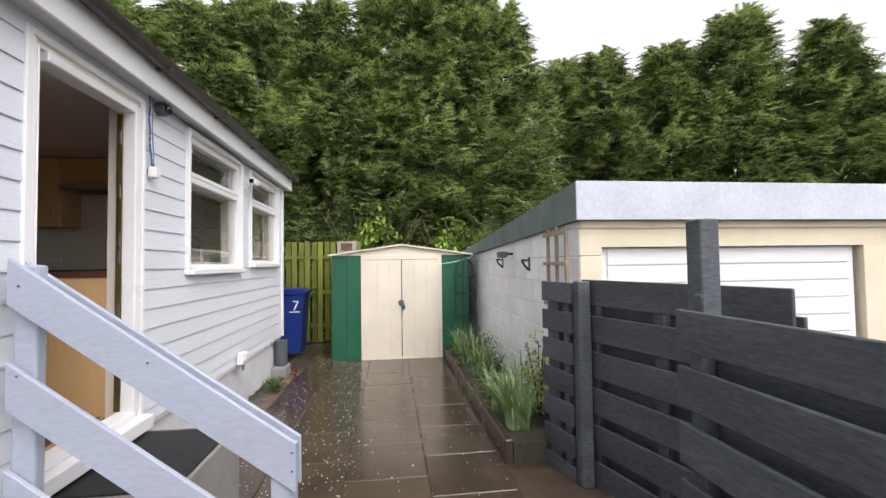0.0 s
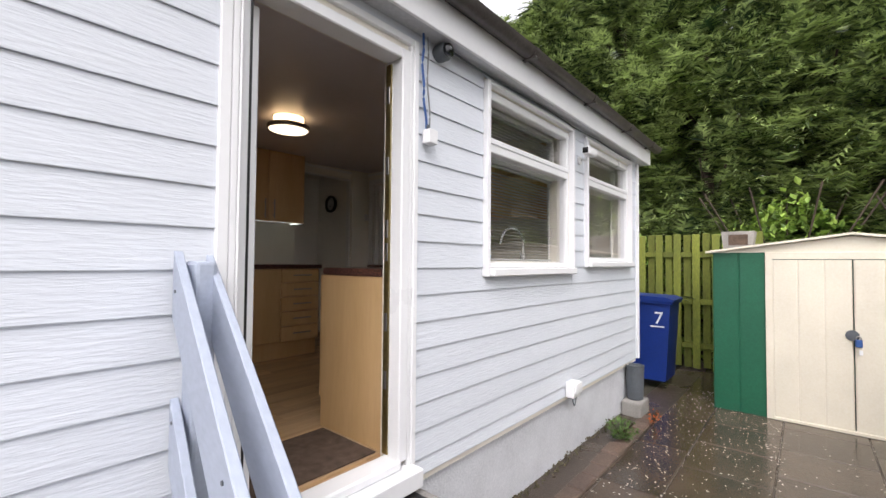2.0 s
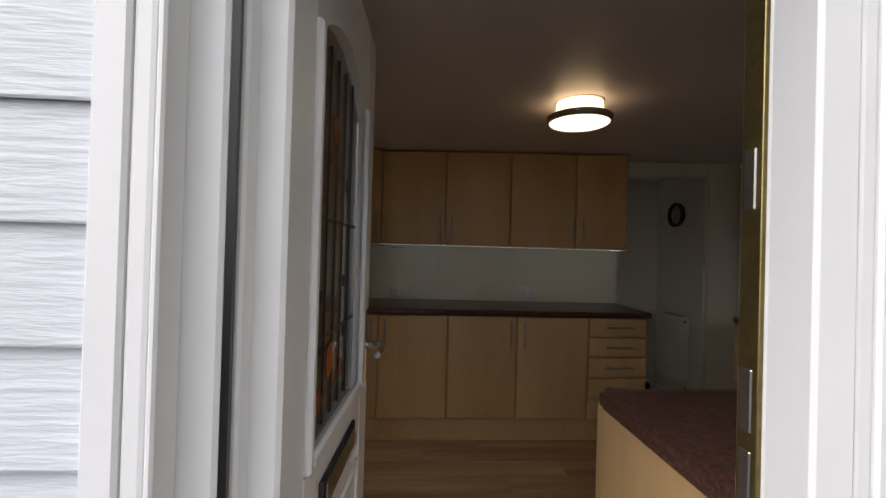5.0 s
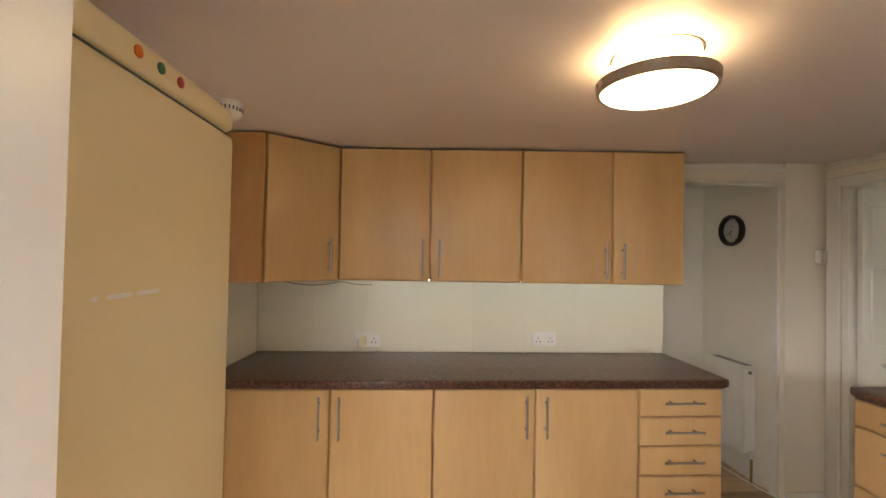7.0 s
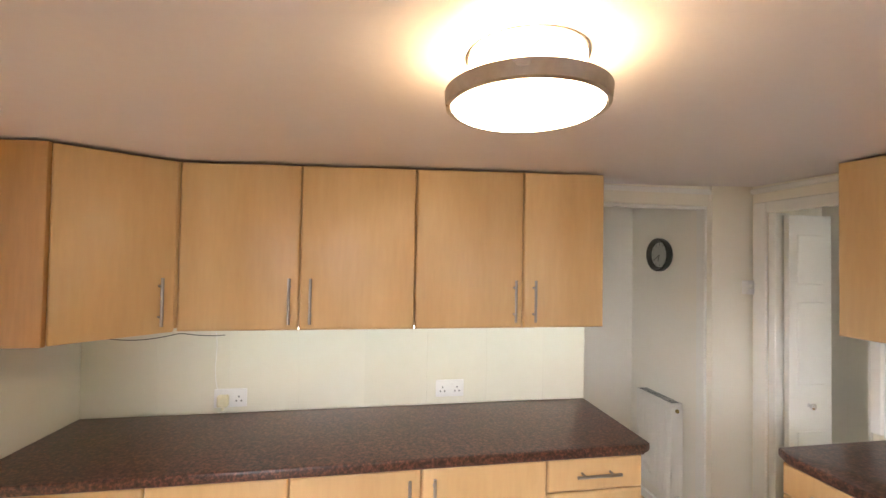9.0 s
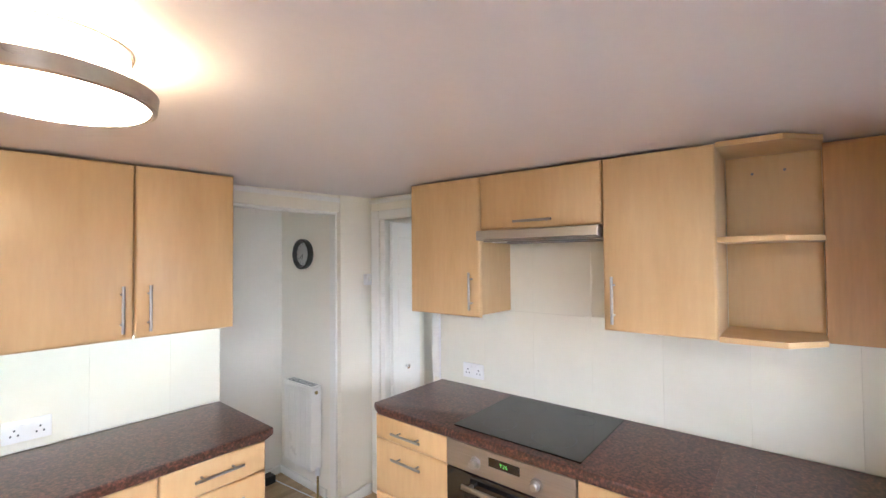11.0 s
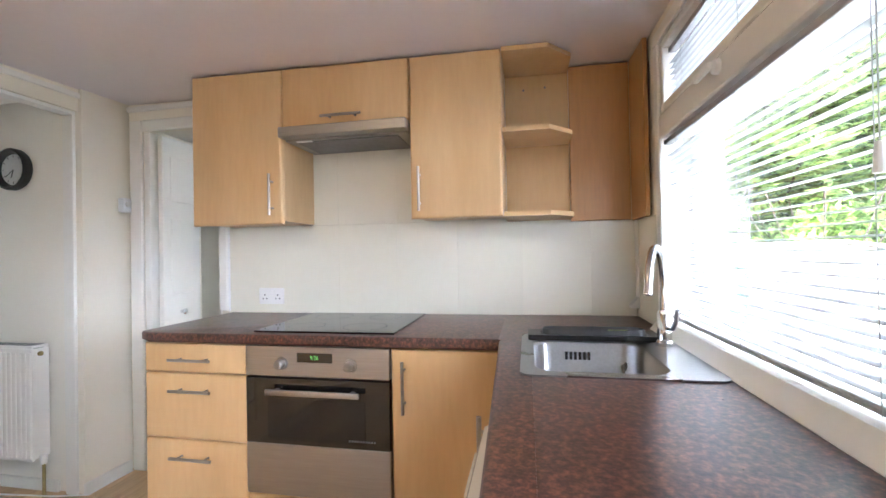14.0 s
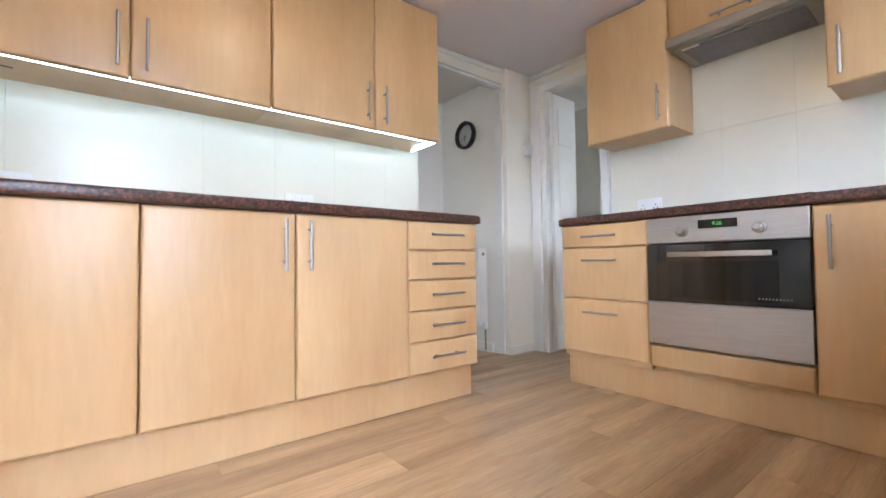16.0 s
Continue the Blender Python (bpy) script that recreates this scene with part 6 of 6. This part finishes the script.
part("pot", lathe(B(), (4.55, -2.74, GZ), ((0.13, 0.0), (0.17, 0.25), (0.18, 0.26), (0.165, 0.262), (0.15, 0.2)), 24), M_GREYPOT, ob_)

# dark pallet fence panels and posts
def pallet(name, p, q, z0, z1, n_, gap, group, board=0.14, lean=0.0):
    """A hit-and-miss panel of dark boards between plan points p and q."""
    fnc = thing(name, ((p[0] + q[0]) / 2, (p[1] + q[1]) / 2, z0), "dark grey stained pallet-board fence panel", "fence", group)
    d_ = Vector((q[0] - p[0], q[1] - p[1], 0))
    ln, ang = d_.length, math.atan2(d_.y, d_.x)
    m_ = Matrix.Translation((p[0], p[1], 0)) @ Matrix.Rotation(ang, 4, "Z")

    def put(nm, lo, hi):
        bm = bx(lo, hi, 0.004)
        bmesh.ops.transform(bm, matrix=m_, verts=bm.verts)
        part(nm, bm, M_PALLET, fnc)
    for i in range(n_):
        zt_ = z1 - i * (board + gap)
        zb_ = max(zt_ - board, z0)
        if zb_ < zt_ - 0.02:
            put("board", (0, 0.03, zb_), (ln, 0.052, zt_))
            if i < n_ - 1:
                put("back_board", (0, -0.052, zb_ - gap - 0.05), (ln, -0.03, zb_ + 0.05))
    for x_ in [0.06] + [ln * k / 2 for k in (1,)] + [ln - 0.12]:
        put("bearer", (x_, -0.029, z0), (x_ + 0.07, 0.029, z1 - 0.02))
    return fnc


pallet("pallet_fence", (0.76, -2.88), (1.12, -2.80), GZ, 0.78, 7, 0.065, "yard fence panels", 0.15)
pallet("pallet_fence", (-0.48, -3.33), (0.80, -2.98), GZ, 0.80, 6, 0.07, "yard fence panels", 0.178)
pallet("pallet_fence", (-3.6, -2.79), (-0.49, -2.79), GZ, 0.727, 6, 0.065, "yard fence panels", 0.162)
for (x_, y_, t_) in ((0.715, -2.895, 0.79), (-0.455, -2.90, 1.10)):
    solid("fence_post", bx((x_ - 0.045, y_ - 0.045, GZ), (x_ + 0.045, y_ + 0.045, t_), 0.006), M_PALLET, "dark grey stained square fence post", "post", "fence posts")
solid("gate_latch", cyl(B(), (-0.47, -2.852, 0.78), (-0.57, -2.80, 0.785), 0.008, n=8), M_GREYPOT, "small iron latch on the fence post", "latch")

# raised bed and its plants
bd = thing("raised_bed", (3.0, -2.75, GZ), "narrow raised bed with a low kerb along the block wall", "raised bed")
part("kerb", bx((1.1, -2.50, GZ - 0.03), (5.0, -2.43, -0.43), 0.01), M_MUD, bd)
part("soil", bx((1.1, -3.046, GZ - 0.03), (5.0, -2.501, -0.46)), M_GROUND, bd)


def strap_plant(x, y, z, n_, h, material, label, group, seed):
    r_ = random.Random(seed)
    bm = B()
    for i in range(n_):
        a, ln, w_ = r_.uniform(0, 6.28), h * r_.uniform(0.55, 1.15), r_.uniform(0.008, 0.018)
        out, px, py = r_.uniform(0.15, 0.75), x + r_.uniform(-0.08, 0.08), y + r_.uniform(-0.08, 0.08)
        last = None
        for k in range(7):
            t = k / 6
            rr, zz = ln * out * t * (0.4 + 0.6 * t), ln * (t - out * 0.75 * t * t * t)
            c_ = Vector((px + rr * math.cos(a), py + rr * math.sin(a), z + zz))
            s_ = Vector((-math.sin(a), math.cos(a), 0)) * w_ * (1 - t * 0.9)
            pair = (bm.verts.new(c_ - s_), bm.verts.new(c_ + s_))
            if last:
                bm.faces.new((last[0], last[1], pair[1], pair[0]))
            last = pair
    return solid("strap_leaf_plant", bm, material, label, "plant", group)


def leafy_plant(name, x, y, z, n_, rad, h, size, material, label, group, seed):
    """A bushy plant: many small folded leaves in an uneven cloud on thin stems."""
    r_ = random.Random(seed)
    p_ = thing(name, (x, y, z), label, "plant", group)
    bm, sm = B(), B()
    for i in range(n_):
        a, q, t = r_.uniform(0, 6.28), rad * math.sqrt(r_.random()), r_.random()
        c_ = Vector((x + q * math.cos(a) * (0.5 + 0.5 * t), y + q * math.sin(a) * (0.5 + 0.5 * t), z + h * (0.1 + 0.9 * t) * (1 - 0.4 * (q / rad) ** 2)))
        d_ = Vector((r_.gauss(0, 1), r_.gauss(0, 1), r_.gauss(0.3, 0.6))).normalized()
        s_ = d_.cross(Vector((0, 0, 1))).normalized() if abs(d_.z) < 0.95 else Vector((1, 0, 0))
        k = size * r_.uniform(0.6, 1.3)
        up = s_.cross(d_) * k * 0.12
        v = [bm.verts.new(c_), bm.verts.new(c_ + d_ * k * 0.5 + s_ * k * 0.28 + up), bm.verts.new(c_ + d_ * k), bm.verts.new(c_ + d_ * k * 0.5 - s_ * k * 0.28 + up)]
        bm.faces.new((v[0], v[1], v[2]))
        bm.faces.new((v[0], v[2], v[3]))
    for i in range(7):
        a = r_.uniform(0, 6.28)
        tube(sm, [(x, y, z), (x + 0.3 * rad * math.cos(a), y + 0.3 * rad * math.sin(a), z + 0.5 * h), (x + 0.7 * rad * math.cos(a), y + 0.7 * rad * math.sin(a), z + 0.85 * h)], 0.004, 5)
    part("leaves", bm, material, p_)
    part("stems", sm, M_BARK, p_)
    return p_


for i, (x_, y_, n_, h_) in enumerate(((1.42, -2.62, 120, 0.7), (1.85, -2.6, 60, 0.5), (2.3, -2.62, 45, 0.42), (3.1, -2.66, 60, 0.58), (3.75, -2.64, 70, 0.66), (4.35, -2.62, 55, 0.55))):
    strap_plant(x_, y_, -0.46, n_, h_, M_GRASS, "clump of green and pale striped strap leaves in the bed", "bed plants", 20 + i)
for i, (x_, y_, n_, r_, h_, mt, lb_) in enumerate(((1.5, -2.86, 340, 0.17, 0.8, M_YELLOW, "yellow-green leafy shrub beside the trellis"), (1.82, -2.9, 200, 0.16, 0.5, M_YELLOW, "low yellow-green shrub beside the trellis"),
                                                    (2.1, -2.84, 150, 0.18, 0.34, M_LEAF, "low green leafy plant in the bed"), (2.65, -2.72, 200, 0.2, 0.42, M_LEAF, "green leafy plant in the bed"),
                                                    (3.45, -2.78, 240, 0.22, 0.5, M_LEAF, "green leafy shrub against the block wall"), (4.1, -2.74, 180, 0.2, 0.42, M_LEAF, "green leafy plant in the bed"))):
    leafy_plant("shrub", x_, y_, -0.46, n_, r_, h_, 0.05, mt, lb_, "bed shrubs", 5 + i)
leafy_plant("weed", 3.25, -0.17, GZ + 0.01, 340, 0.15, 0.2, 0.035, M_LEAF, "small bright green weed at the plinth", "weeds", 7)
leafy_plant("flower", 3.85, -0.28, GZ + 0.01, 40, 0.07, 0.16, 0.03, M_ORANGE, "small orange flower by the concrete block", "flowers", 8)


# ---- conifers and bushes behind ----
def spray_mesh(name, height, radius, n_, seed, material, leaf=0.25, droop=0.35, bare=0.1):
    """A tall conifer crown: many feathery, drooping sprays in whorled boughs, with gaps and a ragged outline."""
    rg = np.random.default_rng(seed)
    verts, faces = [], []
    boughs = int(n_ / 26)
    for k in range(boughs):
        t = rg.random() ** 1.1
        z = bare + (height - bare) * t
        prof = (1 - t) ** 0.5 * (0.86 + 0.14 * math.sin(11 * t + seed)) + 0.06
        a = rg.random() * 6.283
        reach = radius * prof * rg.uniform(0.72, 1.12)
        rise = rg.uniform(0.15, 0.55) * reach + 0.2
        for j in range(26):
            f = rg.uniform(0.3, 1.0) ** 0.7
            aa = a + rg.normal(0, 0.15) * (1.3 - 0.5 * f)
            px, py = reach * f * math.cos(aa), reach * f * math.sin(aa)
            pz = z + rise * f * f + rg.normal(0, 0.085)
            base = np.array((px, py, pz))
            d = np.array((math.cos(aa + rg.normal(0, 0.6)), math.sin(aa + rg.normal(0, 0.6)), rg.normal(0.25, 0.4)))
            d /= np.linalg.norm(d)
            s = np.cross(d, (0, 0, 1.0))
            s /= np.linalg.norm(s) + 1e-6
            u = np.cross(s, d)
            ln = leaf * rg.uniform(0.8, 1.9)
            for m_ in range(7):
                g_ = m_ / 6
                c_ = base + d * ln * g_ - np.array((0, 0, 1)) * droop * ln * g_ * g_
                for sd in (-1, 1):
                    w_ = ln * (0.5 - 0.32 * g_) * rg.uniform(0.7, 1.2)
                    tip = c_ + s * sd * w_ + d * ln * 0.32 + u * rg.normal(0, 0.05) * ln - np.array((0, 0, 0.25 * w_))
                    i0 = len(verts)
                    verts += [tuple(c_ - d * ln * 0.045), tuple(c_ + d * ln * 0.09), tuple(tip)]
                    faces.append((i0, i0 + 1, i0 + 2))
    me_ = bpy.data.meshes.new(name)
    me_.from_pydata(verts, [], faces)
    me_.materials.append(material)
    return me_


def conifer(seed, height, radius, n_):
    t_ = thing("conifer_tree", (0, 0, 0), "tall dark green conifer with feathery drooping sprays", "tree", "conifer row")
    tb = cyl(B(), (0, 0, 0), (0, 0, height * 0.97), 0.16, 0.012, n=10)
    r_ = random.Random(seed)
    part("trunk", tb, M_BARK, t_)
    lb_ = B()
    for i in range(46):
        z = height * (0.05 + 0.88 * i / 46)
        a, ln = r_.uniform(0, 6.28), radius * (1 - z / height) ** 0.62 * 0.8
        tube(lb_, [(0, 0, z), (ln * 0.5 * math.cos(a), ln * 0.5 * math.sin(a), z + ln * 0.12), (ln * math.cos(a), ln * math.sin(a), z + ln * 0.45)], 0.018, 5)
    part("branchwork", lb_, M_BARK, t_)
    cr = new("crown", spray_mesh("crown", height, radius, n_, seed, M_CONIFER))
    cr.parent = t_
    return t_


trees = [conifer(1, 8.4, 2.3, 8800), conifer(2, 7.9, 2.1, 8200), conifer(3, 8.8, 2.45, 9200)]
rr = random.Random(11)
spots = [(9.5, 1.7), (8.9, 0.0), (9.4, -1.7), (9.6, 5.2), (9.0, 3.4), (8.9, -3.3), (9.6, -4.7), (11.2, 0.8), (11.4, -2.6), (11.0, -8.6), (10.4, -10.4), (9.7, -12.3), (8.8, -14.4), (7.6, -16.6), (13.0, -8.0), (6.4, -18.8), (12.6, -9.9), (12.0, -11.8), (11.2, -13.9), (10.0, -16.2), (11.4, 3.0)]
for i, (x_, y_) in enumerate(spots):
    s_ = 1.0 if i < 3 else rr.uniform(0.97, 1.03) * (1.0 if y_ < -8 else 0.98 if y_ > 3 else 1.0)
    m_ = pose(x_, y_, GZ - 0.05, 0, 0, rr.uniform(0, 360)) @ Matrix.Diagonal((1, 1, s_, 1))
    if i < 3:
        trees[i].matrix_basis = m_
    else:
        copy_thing(trees[i % 3], m_)


def bush(x, y, z, n_, rx, ry, h, size, seed, label):
    rg = np.random.default_rng(seed)
    p_ = thing("broadleaf_bush", (x, y, z), label, "bush", "bushes under the conifers")
    verts, faces = [], []
    for i in range(n_):
        a, q = rg.random() * 6.283, math.sqrt(rg.random())
        t = rg.random()
        lump = 0.75 + 0.25 * math.sin(3 * a + seed) * math.cos(5 * t)
        c_ = np.array((x + rx * q * math.cos(a) * lump, y + ry * q * math.sin(a) * lump, z + h * (t * (1 - 0.5 * q * q)) * lump + 0.1))
        d = rg.normal(0, 1, 3) + (0, 0, -0.2)
        d /= np.linalg.norm(d)
        s = np.cross(d, (0.1, 0.2, 1.0))
        s /= np.linalg.norm(s)
        k = size * rg.uniform(0.6, 1.4)
        i0 = len(verts)
        u = np.cross(s, d) * k * 0.1
        verts += [tuple(c_), tuple(c_ + d * k * 0.45 + s * k * 0.3 + u), tuple(c_ + d * k), tuple(c_ + d * k * 0.45 - s * k * 0.3 + u)]
        faces += [(i0, i0 + 1, i0 + 2), (i0, i0 + 2, i0 + 3)]
    me_ = bpy.data.meshes.new("leaves")
    me_.from_pydata(verts, [], faces)
    me_.materials.append(M_BUSH)
    o_ = new("leaves", me_)
    o_.parent = p_
    o_.matrix_parent_inverse = Matrix.Translation(p_.location).inverted()
    sb = B()
    for i in range(9):
        a = i * 0.7
        tube(sb, [(x, y, z), (x + 0.4 * rx * math.cos(a), y + 0.4 * ry * math.sin(a), z + 0.5 * h), (x + 0.8 * rx * math.cos(a), y + 0.8 * ry * math.sin(a), z + 0.8 * h)], 0.012, 5)
    part("stems", sb, M_BARK, p_)
    return p_


bush(7.3, -1.2, GZ, 5200, 0.8, 1.4, 3.3, 0.12, 3, "bright green broad-leaved bush behind the shed")
bush(7.2, -3.0, GZ, 4600, 0.8, 1.1, 3.1, 0.12, 4, "bright green broad-leaved bush by the garage")
bush(7.5, 0.8, GZ, 3600, 0.6, 1.2, 2.5, 0.11, 5, "green bush hanging over the fence")
bush(8.2, -9.2, GZ, 5200, 1.0, 2.3, 4.1, 0.15, 6, "bright green bush behind the garage roof")
bush(8.0, -5.0, GZ, 3600, 0.9, 1.3, 3.2, 0.13, 7, "green bush behind the garage roof")
